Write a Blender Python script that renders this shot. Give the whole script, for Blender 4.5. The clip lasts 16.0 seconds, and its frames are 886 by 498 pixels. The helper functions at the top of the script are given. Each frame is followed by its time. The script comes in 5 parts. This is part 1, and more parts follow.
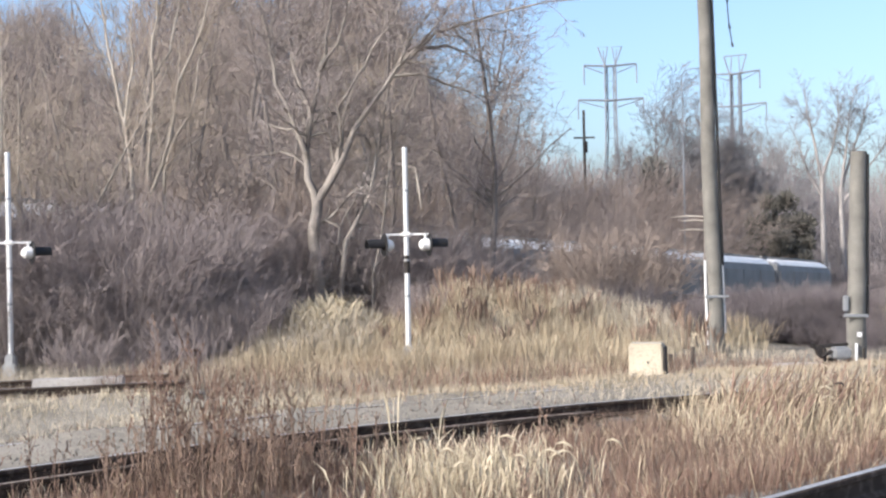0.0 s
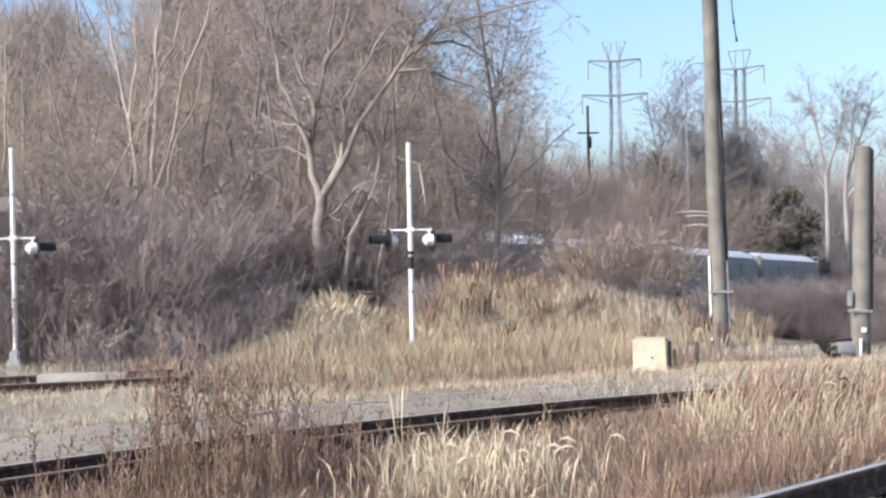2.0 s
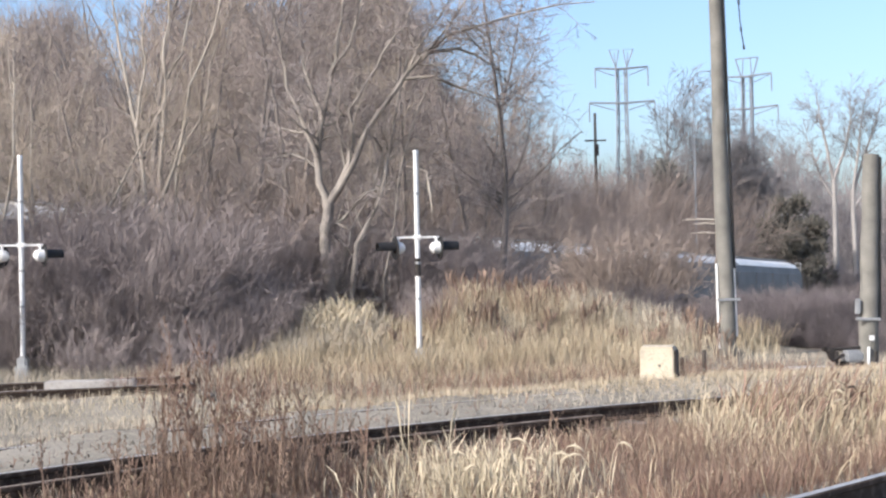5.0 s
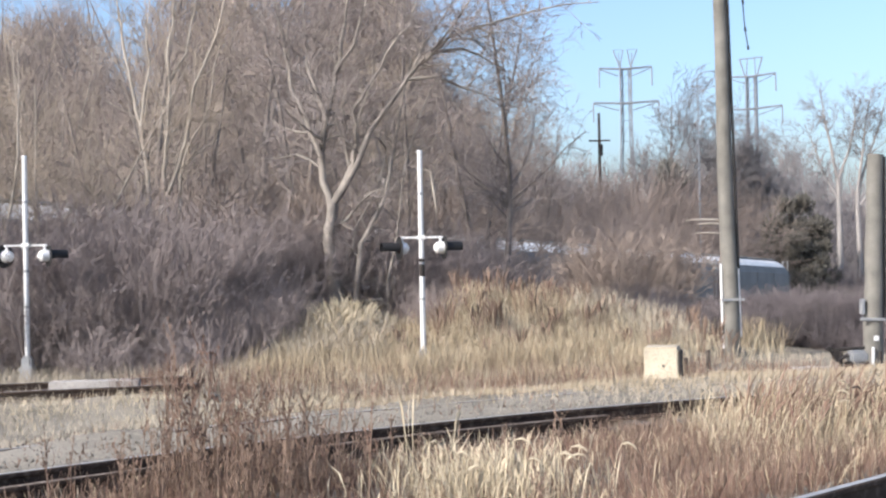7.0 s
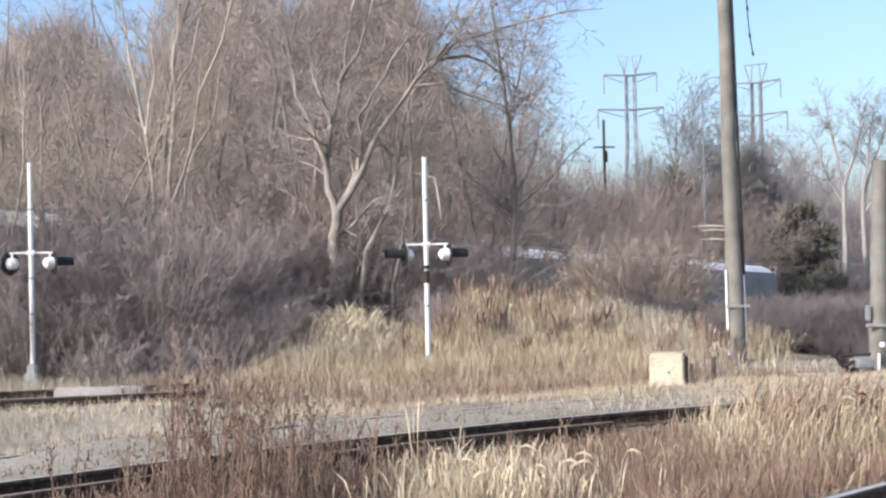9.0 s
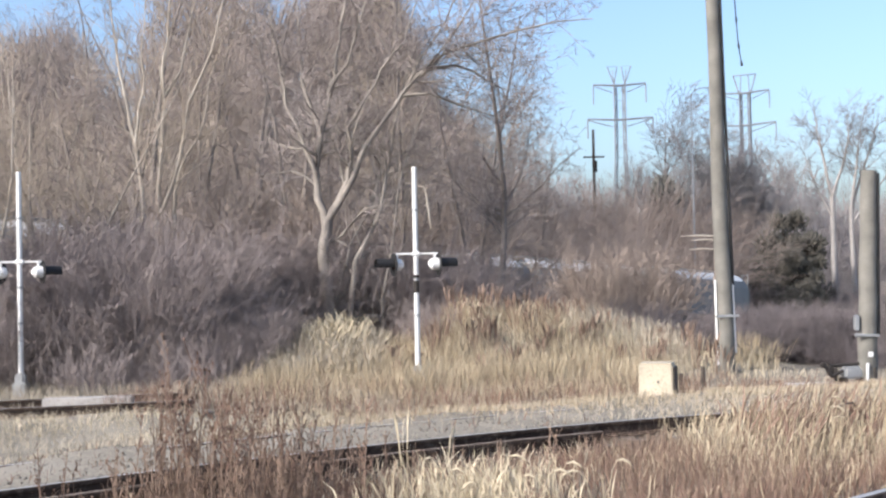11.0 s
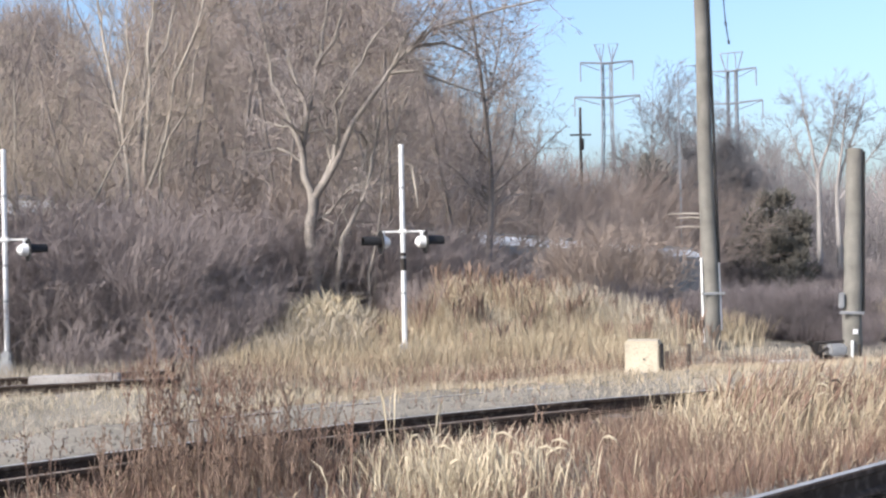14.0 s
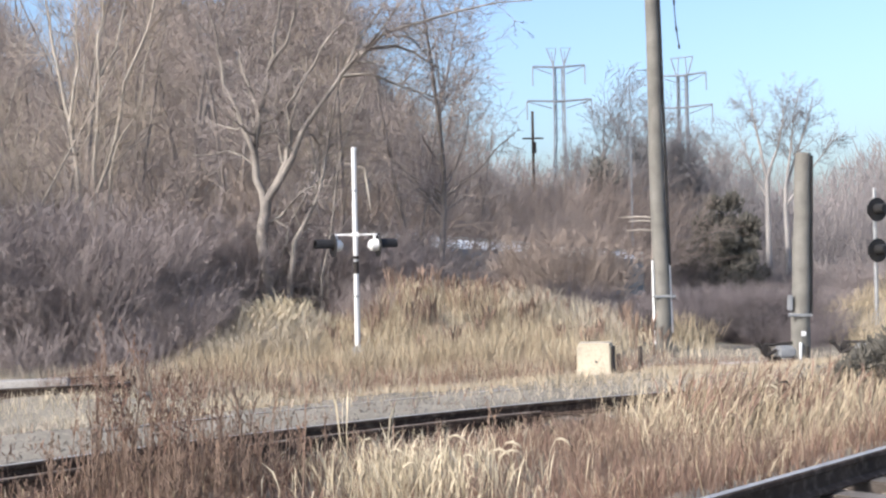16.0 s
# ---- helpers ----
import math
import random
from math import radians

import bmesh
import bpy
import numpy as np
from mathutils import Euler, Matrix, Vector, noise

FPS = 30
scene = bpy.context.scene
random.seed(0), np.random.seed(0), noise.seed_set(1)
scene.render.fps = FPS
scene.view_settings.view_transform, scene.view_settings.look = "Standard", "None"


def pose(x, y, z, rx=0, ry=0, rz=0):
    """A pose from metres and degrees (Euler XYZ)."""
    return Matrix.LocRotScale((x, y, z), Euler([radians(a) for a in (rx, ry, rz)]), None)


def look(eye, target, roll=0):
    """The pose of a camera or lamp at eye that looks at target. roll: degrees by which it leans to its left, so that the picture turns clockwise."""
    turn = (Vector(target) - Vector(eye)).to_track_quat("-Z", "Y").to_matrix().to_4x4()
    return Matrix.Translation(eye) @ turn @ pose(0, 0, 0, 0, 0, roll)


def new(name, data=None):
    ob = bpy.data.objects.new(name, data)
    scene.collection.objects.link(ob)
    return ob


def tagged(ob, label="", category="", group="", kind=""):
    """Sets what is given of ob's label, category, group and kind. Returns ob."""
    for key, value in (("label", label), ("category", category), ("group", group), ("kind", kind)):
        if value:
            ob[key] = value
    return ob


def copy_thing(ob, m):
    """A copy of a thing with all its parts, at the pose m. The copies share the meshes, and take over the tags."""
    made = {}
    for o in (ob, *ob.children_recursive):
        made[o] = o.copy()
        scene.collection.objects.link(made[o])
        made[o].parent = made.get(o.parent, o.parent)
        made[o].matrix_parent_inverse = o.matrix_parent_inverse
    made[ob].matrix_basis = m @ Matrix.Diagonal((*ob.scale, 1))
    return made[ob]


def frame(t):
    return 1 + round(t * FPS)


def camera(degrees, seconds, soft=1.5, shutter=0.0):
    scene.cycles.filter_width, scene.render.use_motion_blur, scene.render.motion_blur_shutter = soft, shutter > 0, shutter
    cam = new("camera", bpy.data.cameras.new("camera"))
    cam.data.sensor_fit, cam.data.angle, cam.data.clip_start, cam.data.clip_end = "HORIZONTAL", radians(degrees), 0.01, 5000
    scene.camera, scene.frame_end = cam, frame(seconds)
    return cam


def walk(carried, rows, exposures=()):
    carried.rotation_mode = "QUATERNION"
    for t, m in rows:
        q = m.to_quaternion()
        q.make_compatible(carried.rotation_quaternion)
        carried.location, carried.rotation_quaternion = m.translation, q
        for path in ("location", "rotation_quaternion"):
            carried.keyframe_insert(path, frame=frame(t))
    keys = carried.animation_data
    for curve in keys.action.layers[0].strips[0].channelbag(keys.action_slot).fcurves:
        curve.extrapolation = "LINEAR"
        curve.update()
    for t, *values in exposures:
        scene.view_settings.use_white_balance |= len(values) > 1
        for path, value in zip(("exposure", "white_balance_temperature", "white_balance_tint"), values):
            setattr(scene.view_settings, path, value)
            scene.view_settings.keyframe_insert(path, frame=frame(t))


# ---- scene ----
# The camera stands on the ballast shoulder and is only turned by hand.
cam = camera(39.9, 16.0, soft=2.4)
EYE = (0.0, 0.0, 1.9)
TURNS = [(0, 0.017, 0.407, 1.208), (0.5, 0.204, 0.302, 1.242), (1, 0.324, 0.311, 1.264), (1.5, 0.283, 0.216, 1.213),
         (2, 0.201, 0.196, 1.232), (2.5, -0.03, 0.143, 1.243), (3, -0.004, 0.066, 1.238), (3.5, 0.17, 0.469, 1.208),
         (4, 0.356, 0.571, 1.159), (4.2, 0.5, 0.637, 1.16), (5.2, 0.53, 0.52, 1.16), (6.3, 0.487, 0.437, 1.165),
         (6.5, 0.699, 0.609, 1.165), (7, 0.717, 0.563, 1.164), (7.5, 0.846, 0.79, 1.157), (8, 0.912, 0.887, 1.119),
         (8.5, 0.851, 1.008, 1.131), (9, 0.948, 0.885, 1.238), (9.2, 0.6, 0.805, 1.23), (10.2, 0.48, 1.15, 1.2),
         (11.3, 0.433, 1.36, 1.18), (11.5, 0.313, 1.38, 1.181), (12, -0.068, 1.193, 1.173),
         (12.5, -0.372, 0.748, 1.179), (13, -0.085, 0.32, 1.256), (13.5, -0.418, 0.159, 1.205),
         (14, -0.153, 0.268, 1.193), (14.5, -0.934, 0.06, 1.127), (15, -1.541, 0.347, 1.233),
         (15.5, -2.139, 0.323, 1.247), (16, -2.368, 0.369, 1.225)]
walk(cam, [(t, pose(*EYE, 90 + p, r, y)) for t, y, p, r in TURNS], [(0, .97, 6500, 11), (16, .97, 6500, 11)])

# ---------------------------------------------------------------- light
SUN_EL, SUN_AZ = 33.0, 236.0          # degrees; azimuth clockwise from +y
world = bpy.data.worlds.new("world")
scene.world = world
world.use_nodes = True
wn = world.node_tree.nodes
sky = wn.new("ShaderNodeTexSky")
sky.sky_type, sky.sun_disc = "NISHITA", False
sky.sun_elevation, sky.sun_rotation = radians(SUN_EL), radians(SUN_AZ)
sky.air_density, sky.dust_density, sky.ozone_density = 1.0, 3.2, 4.0
world.node_tree.links.new(sky.outputs[0], wn["Background"].inputs[0])
wn["Background"].inputs[1].default_value = 0.15
sun = new("sun", bpy.data.lights.new("sun", "SUN"))
sun.data.energy, sun.data.angle, sun.data.color = 2.85, radians(0.6), (1.0, 0.95, 0.89)
sun.matrix_world = look((-30, -20, 30), (-30 + math.sin(radians(SUN_AZ)) * -1, -20 - math.cos(radians(SUN_AZ)), 30 - math.tan(radians(SUN_EL))))


# ---------------------------------------------------------------- materials
def mat(name, a, b, scale=4.0, rough=0.85, metal=0.0, bump=0.2, fine=60.0, island=0.0, spec=0.3, c=None, obj=0.0):
    """Two-scale noise between two colours (and a third for stains), with relief; island varies piece by piece, obj thing by thing."""
    m = bpy.data.materials.new(name)
    m.use_nodes = True
    n, l = m.node_tree.nodes, m.node_tree.links
    bs = n["Principled BSDF"]
    bs.inputs["Roughness"].default_value, bs.inputs["Metallic"].default_value = rough, metal
    bs.inputs["Specular IOR Level"].default_value = spec
    tc = n.new("ShaderNodeTexCoord")
    big, small = n.new("ShaderNodeTexNoise"), n.new("ShaderNodeTexNoise")
    for t, s in ((big, scale), (small, fine)):
        t.inputs["Scale"].default_value, t.inputs["Detail"].default_value = s, 6
        l.new(tc.outputs["Object"], t.inputs["Vector"])
    ramp = n.new("ShaderNodeMapRange")
    ramp.inputs[1].default_value, ramp.inputs[2].default_value = 0.32, 0.68
    l.new(big.outputs[0], ramp.inputs[0])
    mix = n.new("ShaderNodeMix")
    mix.data_type = "RGBA"
    mix.inputs[6].default_value, mix.inputs[7].default_value = (*a, 1), (*b, 1)
    fac = ramp.outputs[0]
    if island or obj:
        src = n.new("ShaderNodeNewGeometry").outputs["Random Per Island"] if island else n.new("ShaderNodeObjectInfo").outputs["Random"]
        mm = n.new("ShaderNodeMix")
        mm.inputs[0].default_value = island or obj
        l.new(fac, mm.inputs[2]), l.new(src, mm.inputs[3])
        fac = mm.outputs[0]
    l.new(fac, mix.inputs[0])
    col = mix.outputs[2]
    if c:
        m2 = n.new("ShaderNodeMix")
        m2.data_type = "RGBA"
        r2 = n.new("ShaderNodeMapRange")
        r2.inputs[1].default_value, r2.inputs[2].default_value = 0.5, 0.72
        l.new(small.outputs[0], r2.inputs[0]), l.new(r2.outputs[0], m2.inputs[0])
        l.new(col, m2.inputs[6])
        m2.inputs[7].default_value = (*c, 1)
        col = m2.outputs[2]
    vary = n.new("ShaderNodeMix")
    vary.data_type, vary.blend_type = "RGBA", "MULTIPLY"
    vary.inputs[0].default_value = 0.25
    l.new(col, vary.inputs[6]), l.new(small.outputs[0], vary.inputs[7])
    l.new(vary.outputs[2], bs.inputs["Base Color"])
    if bump:
        bp = n.new("ShaderNodeBump")
        bp.inputs["Strength"].default_value, bp.inputs["Distance"].default_value = bump, 0.02
        l.new(small.outputs[0], bp.inputs["Height"]), l.new(bp.outputs[0], bs.inputs["Normal"])
    return m


M_RAIL = mat("rusted_rail_steel", (.035, .024, .018), (.085, .058, .042), 2.5, .85, .1, .3, 14, c=(.13, .1, .08))
M_RAILTOP = mat("worn_rail_head", (.5, .48, .46), (.38, .36, .34), 8, .5, .35, .05)
M_TIE = mat("creosoted_tie", (.05, .04, .034), (.12, .1, .085), 5, .9, 0, .5, 40)
M_BALLAST = mat("ballast_stone", (.15, .136, .116), (.3, .276, .238), 3, .95, 0, .3, 40, island=.8, spec=.05)
M_WHITE = mat("weathered_white_paint", (.86, .86, .85), (.76, .75, .73), 3, .6, 0, .1, 30)
M_BLACK = mat("black_painted_steel", (.015, .015, .016), (.03, .028, .027), 5, .6, 0, .1)
M_GALV = mat("galvanised_steel", (.36, .37, .38), (.5, .5, .5), 6, .5, .6, .05)
M_LENS = mat("dark_red_lens", (.06, .006, .005), (.1, .01, .008), 20, .15, 0, 0)
M_POLE = mat("weathered_pole_wood", (.148, .142, .126), (.24, .228, .202), 2.2, .9, 0, .6, 45)
M_CONC = mat("weathered_concrete", (.62, .545, .42), (.5, .44, .34), 3, .9, 0, .3, 30, c=(.34, .3, .24))
M_GREYWOOD = mat("bleached_grey_timber", (.5, .47, .44), (.38, .355, .33), 3, .9, 0, .4, 30, c=(.27, .25, .23))
M_LITDUST = mat("sunlit_dusty_rust", (.3, .25, .21), (.16, .125, .1), 5, .95, 0, .3, 25, c=(.36, .31, .27), spec=.05)
M_TIETOP = mat("lit_bleached_tie_top", (.13, .115, .1), (.22, .195, .17), 4, .9, 0, .4, 30, c=(.16, .14, .12))
# blue-grey of distance haze is mixed into this steel's colour
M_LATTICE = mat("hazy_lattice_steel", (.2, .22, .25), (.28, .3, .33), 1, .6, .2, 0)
# car paint darkened for the shaded sides, roof whitened for the sun's highlight
M_CAR = mat("grey_hopper_paint", (.2, .195, .185), (.27, .262, .25), .7, .7, 0, .1, 8, c=(.2, .2, .2))
M_ROOF = mat("sunlit_hopper_roof", (.84, .825, .79), (.7, .685, .65), 1.0, .5, .05, .05, 9)
M_TRUCK = mat("grimy_cast_steel", (.03, .027, .025), (.06, .05, .045), 4, .8, .2, .1)
M_BARK = mat("grey_brown_bark", (.17, .145, .13), (.29, .25, .222), 1.6, .9, 0, .5, 25)
M_LIMB = mat("grey_limb_bark", (.19, .168, .15), (.4, .355, .31), 1.8, .9, 0, .6, 22)
M_PALEBARK = mat("pale_grey_bark", (.36, .315, .265), (.53, .47, .4), 1.5, .9, 0, .4, 20)
M_TWIG = mat("grey_mauve_twigs", (.1, .082, .08), (.5, .435, .405), .5, .9, 0, 0, 8, island=.6)
M_TANTWIG = mat("tan_twigs", (.27, .222, .178), (.42, .355, .29), .4, .9, 0, 0, 8, island=.6)
M_BROWNTWIG = mat("brown_twigs", (.22, .18, .158), (.36, .302, .268), .4, .9, 0, 0, 8, island=.6)
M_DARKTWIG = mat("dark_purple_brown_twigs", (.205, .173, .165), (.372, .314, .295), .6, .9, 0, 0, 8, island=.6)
# darker copy of the brush twigs, with shade put into the colour
M_SHADETWIG = mat("shaded_brush_twigs", (.12, .102, .104), (.225, .195, .195), .6, .9, 0, 0, 8, island=.6)
M_SHRUB = mat("brown_shrub_twigs", (.23, .182, .152), (.37, .3, .252), .4, .9, 0, 0, 8, island=.6)
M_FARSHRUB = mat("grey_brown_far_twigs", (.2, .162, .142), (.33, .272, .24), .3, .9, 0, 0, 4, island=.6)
M_STALK = mat("brown_seed_stalks", (.15, .103, .077), (.33, .235, .178), .8, .85, 0, 0, 8, island=.6)
# the next three base colours carry the haze of distance
M_FARTWIG = mat("hazed_far_twigs", (.22, .195, .19), (.32, .288, .28), .1, .9, 0, 0, 2, island=.6)
M_FARTREE = mat("hazed_far_bark", (.2, .19, .192), (.3, .282, .282), .1, .9, 0, 0, 2, island=.6)
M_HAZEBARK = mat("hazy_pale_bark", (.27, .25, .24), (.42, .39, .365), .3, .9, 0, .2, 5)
M_GREEN = mat("dark_evergreen", (.12, .112, .096), (.165, .152, .128), 1, .95, 0, 0, 8, island=.7)
# conifer green greyed in its own colour to look hazy
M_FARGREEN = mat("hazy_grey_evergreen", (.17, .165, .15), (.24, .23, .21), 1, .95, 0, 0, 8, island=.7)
M_STRAW = mat("dry_straw", (.33, .262, .174), (.57, .475, .335), .5, .8, 0, 0, 8, island=.65)
M_PALEGRASS = mat("bleached_grass", (.44, .365, .25), (.72, .625, .46), .8, .8, 0, 0, 8, island=.6)
M_REDWEED = mat("russet_dead_weeds", (.12, .074, .056), (.31, .196, .145), .8, .85, 0, 0, 8, island=.65)
M_GREYGRASS = mat("grey_dead_grass", (.36, .31, .24), (.52, .455, .36), .8, .85, 0, 0, 8, island=.6)


M_GROUND = mat("gravel_and_dead_grass", (.325, .292, .24), (.215, .19, .15), .8, .95, 0, .6, 22, c=(.37, .33, .265), spec=.04)


# ---------------------------------------------------------------- mesh helpers
def mesh_of(name, verts, faces, material, smooth=False):
    me = bpy.data.meshes.new(name)
    me.from_pydata([tuple(map(float, v)) for v in verts], [], [tuple(map(int, q)) for q in faces])
    me.materials.append(material)
    if smooth:
        me.polygons.foreach_set("use_smooth", [True] * len(me.polygons))
    me.update()
    return me


def part(name, bm, material, parent=None, label=""):
    me = bpy.data.meshes.new(name)
    bm.normal_update()
    bm.to_mesh(me)
    bm.free()
    me.materials.append(material)
    ob = new(name, me)
    if parent:
        ob.parent = parent
    if label:
        ob["label"] = label
    return ob


def put(name, me, parent=None, label=""):
    ob = new(name, me)
    if parent:
        ob.parent = parent
    if label:
        ob["label"] = label
    return ob


def box(bm, size, at, bevel=0.0, m=None):
    r = bmesh.ops.create_cube(bm, size=1, matrix=(m or Matrix()) @ Matrix.Translation(at) @ Matrix.Diagonal((*size, 1)))
    if bevel:
        es = list({e for v in r["verts"] for e in v.link_edges})
        bmesh.ops.bevel(bm, geom=es, offset=bevel, segments=2, affect="EDGES")
    return bm


def rod(bm, a, b, r1, r2=None, sides=10):
    a, b = Vector(a), Vector(b)
    d = b - a
    m = Matrix.Translation((a + b) / 2) @ d.to_track_quat("Z", "Y").to_matrix().to_4x4()
    bmesh.ops.create_cone(bm, cap_ends=True, segments=sides, radius1=r1, radius2=r1 if r2 is None else r2, depth=d.length, matrix=m)
    return bm


class Tubes:
    """Gathers tapered tubes along polylines into one mesh."""
    def __init__(self):
        self.v, self.f = [], []

    def add(self, pts, radii, sides):
        base = len(self.v)
        n = len(pts)
        for i, p in enumerate(pts):
            d = (pts[min(i + 1, n - 1)] - pts[max(i - 1, 0)])
            d = d.normalized() if d.length > 1e-9 else Vector((0, 0, 1))
            u = d.orthogonal().normalized()
            w = d.cross(u)
            for k in range(sides):
                a = 2 * math.pi * k / sides
                self.v.append(p + (u * math.cos(a) + w * math.sin(a)) * radii[i])
        for i in range(n - 1):
            for k in range(sides):
                k2 = (k + 1) % sides
                self.f.append((base + i * sides + k, base + i * sides + k2, base + (i + 1) * sides + k2, base + (i + 1) * sides + k))

    def spike(self, a, c, r):
        d = (c - a).normalized()
        u = d.orthogonal().normalized() * r
        w = d.cross(u)
        i = len(self.v)
        self.v.extend((a + u, a - u * .5 + w * .87, a - u * .5 - w * .87, c))
        self.f.extend(((i, i + 1, i + 3), (i + 1, i + 2, i + 3), (i + 2, i, i + 3)))

    def mesh(self, name, material, smooth=True):
        return mesh_of(name, self.v, self.f, material, smooth)


# ---------------------------------------------------------------- lie of the land
def smooth01(v):
    v = np.clip(v, 0, 1)
    return v * v * (3 - 2 * v)


def near_y(x):
    return 8.0 + .93 * (x - 2.77)


def mid_y(x):
    xc = np.clip(x, -6.0, 5.0)
    y = 13.45 + .627 * xc - .0348 * xc * xc
    return y + np.where(x > 5, (x - 5) * .42, 0) + np.where(x < -6, (x + 6) * 1.045, 0)


def far_y(x):
    return 22.08 + .29 * x


TRAIN_U = Vector((.5385, .8427, 0))                      # along the train's track, away from the camera
TRAIN_0 = Vector((0, 55.25, 0))


def train_z(y):
    return -.5 - 2.7 * (y - 36) / 64


def ground_z(x, y):
    z = -.45 * smooth01((y - mid_y(x) - 2.6) / 5.0)
    z = z - 2.7 * smooth01((y - 34) / 70.0) * 1.05
    # near track's ballast shoulder and the ditch of weeds behind it
    dn = (y - near_y(x)) / 1.366
    z = z + .22 * (1 - smooth01((np.abs(dn + .72) - 1.35) / 1.1))
    # fill of fine gravel between and behind the middle track's rails
    dm = (y - mid_y(x)) / 1.18
    z = z + np.where(dm > .02, .135, -.32) * (1 - smooth01((np.abs(dm - .55) - 1.15) / 1.4))
    df = y - far_y(x)
    z = z + .17 * (1 - smooth01((np.abs(df - .75) - 1.5) / 1.6)) * (1 - smooth01((x + 4.6) / 1.5))
    # overgrown heap of spoil
    z = z + 1.38 * np.exp(-((x - .6) / np.where(x > .6, 4.5, 1.5)) ** 2 - ((y - 29.8) / 3.0) ** 2) + .72 * np.exp(-((x + 2.7) / 1.7) ** 2 - ((y - 28.8) / 2.6) ** 2)
    z = z + 1.25 * np.exp(-((x - 13.6) / 1.7) ** 2 - ((y - 31.5) / 2.6) ** 2)
    # bed of the train's track
    dt = (x - TRAIN_0.x) * TRAIN_U.y - (y - TRAIN_0.y) * TRAIN_U.x
    k = 1 - smooth01((np.abs(dt) - 2.2) / 5.0)
    k = k * smooth01((y + 4) / 10) * smooth01((150 - y) / 30)
    z = z * (1 - k) + (train_z(y) - .22) * k
    z = z + .05 * np.sin(x * 1.7 + np.sin(y * .9) * 2) * np.sin(y * 1.3 + .7 * np.sin(x)) * (np.abs(dm) > 1.6) * .8
    return z


def gz(x, y):
    return float(ground_z(np.float64(x), np.float64(y)))


def spread(lo, hi, step, far):
    core = list(np.arange(lo, hi, step))
    d, s, a, b = step, step, [], []
    while d < far:
        s *= 1.22
        d += s
        a.append(lo - d), b.append(core[-1] + d)
    return np.array(a[::-1] + core + b)


def build_ground():
    xs, ys = spread(-16, 16, .16, 3500), spread(4, 36, .16, 3500)
    X, Y = np.meshgrid(xs, ys)
    Z = ground_z(X, Y)
    rng = np.random.default_rng(3)
    Z = Z + rng.normal(0, .008, Z.shape)
    nx, ny = len(xs), len(ys)
    v = np.stack([X, Y, Z], -1).reshape(-1, 3)
    i = (np.arange(ny - 1)[:, None] * nx + np.arange(nx - 1)[None]).ravel()
    q = np.stack([i, i + 1, i + nx + 1, i + nx], -1)
    me = bpy.data.meshes.new("ground")
    me.vertices.add(len(v)), me.loops.add(q.size), me.polygons.add(len(q))
    me.vertices.foreach_set("co", v.ravel())
    me.loops.foreach_set("vertex_index", q.ravel())
    me.polygons.foreach_set("loop_start", np.arange(len(q)) * 4)
    me.polygons.foreach_set("use_smooth", np.ones(len(q), bool))
    me.update(calc_edges=True)
    me.materials.append(M_GROUND)
    tagged(new("ground", me), "grey gravel and dirt ground with dead grass", "ground", kind="structure")


build_ground()


# ---------------------------------------------------------------- tracks
RAIL_PROFILE = [(-.07, 0), (.07, 0), (.07, .014), (.012, .035), (.012, .125), (.036, .137), (.036, .165), (.028, .172),
                (-.028, .172), (-.036, .165), (-.036, .137), (-.012, .125), (-.012, .035), (-.07, .014)]


def sweep_rail(name, path, head, parent, material=M_RAIL, strip=True, top=M_RAILTOP):
    """A rail swept along path(x); head: height of its running surface."""
    v, f, k = [], [], len(RAIL_PROFILE)
    for i, (p, nrm) in enumerate(path):
        for a, b in RAIL_PROFILE:
            v.append((p[0] + nrm[0] * a, p[1] + nrm[1] * a, head(p) - .172 + b))
        if i:
            for j in range(k):
                j2 = (j + 1) % k
                f.append(((i - 1) * k + j, (i - 1) * k + j2, i * k + j2, i * k + j))
    rail = put(name, mesh_of(name, v, f, material), parent)
    if strip:
        v, f = [], []
        for i, (p, nrm) in enumerate(path):
            for a in (-.027, .027):
                v.append((p[0] + nrm[0] * a, p[1] + nrm[1] * a, head(p) + .003))
            if i:
                f.append((2 * i - 2, 2 * i - 1, 2 * i + 1, 2 * i))
        put("running_surface", mesh_of("running_surface", v, f, top), rail, "worn pale strip on the rail head")
    return rail


def track_path(fy, x0, x1, step, off):
    out = []
    for x in np.arange(x0, x1, step):
        d = Vector((1, float(fy(x + .01) - fy(x - .01)) / .02, 0)).normalized()
        n = Vector((-d.y, d.x, 0))
        out.append((Vector((x, float(fy(x)), 0)) + n * off, n))
    return out


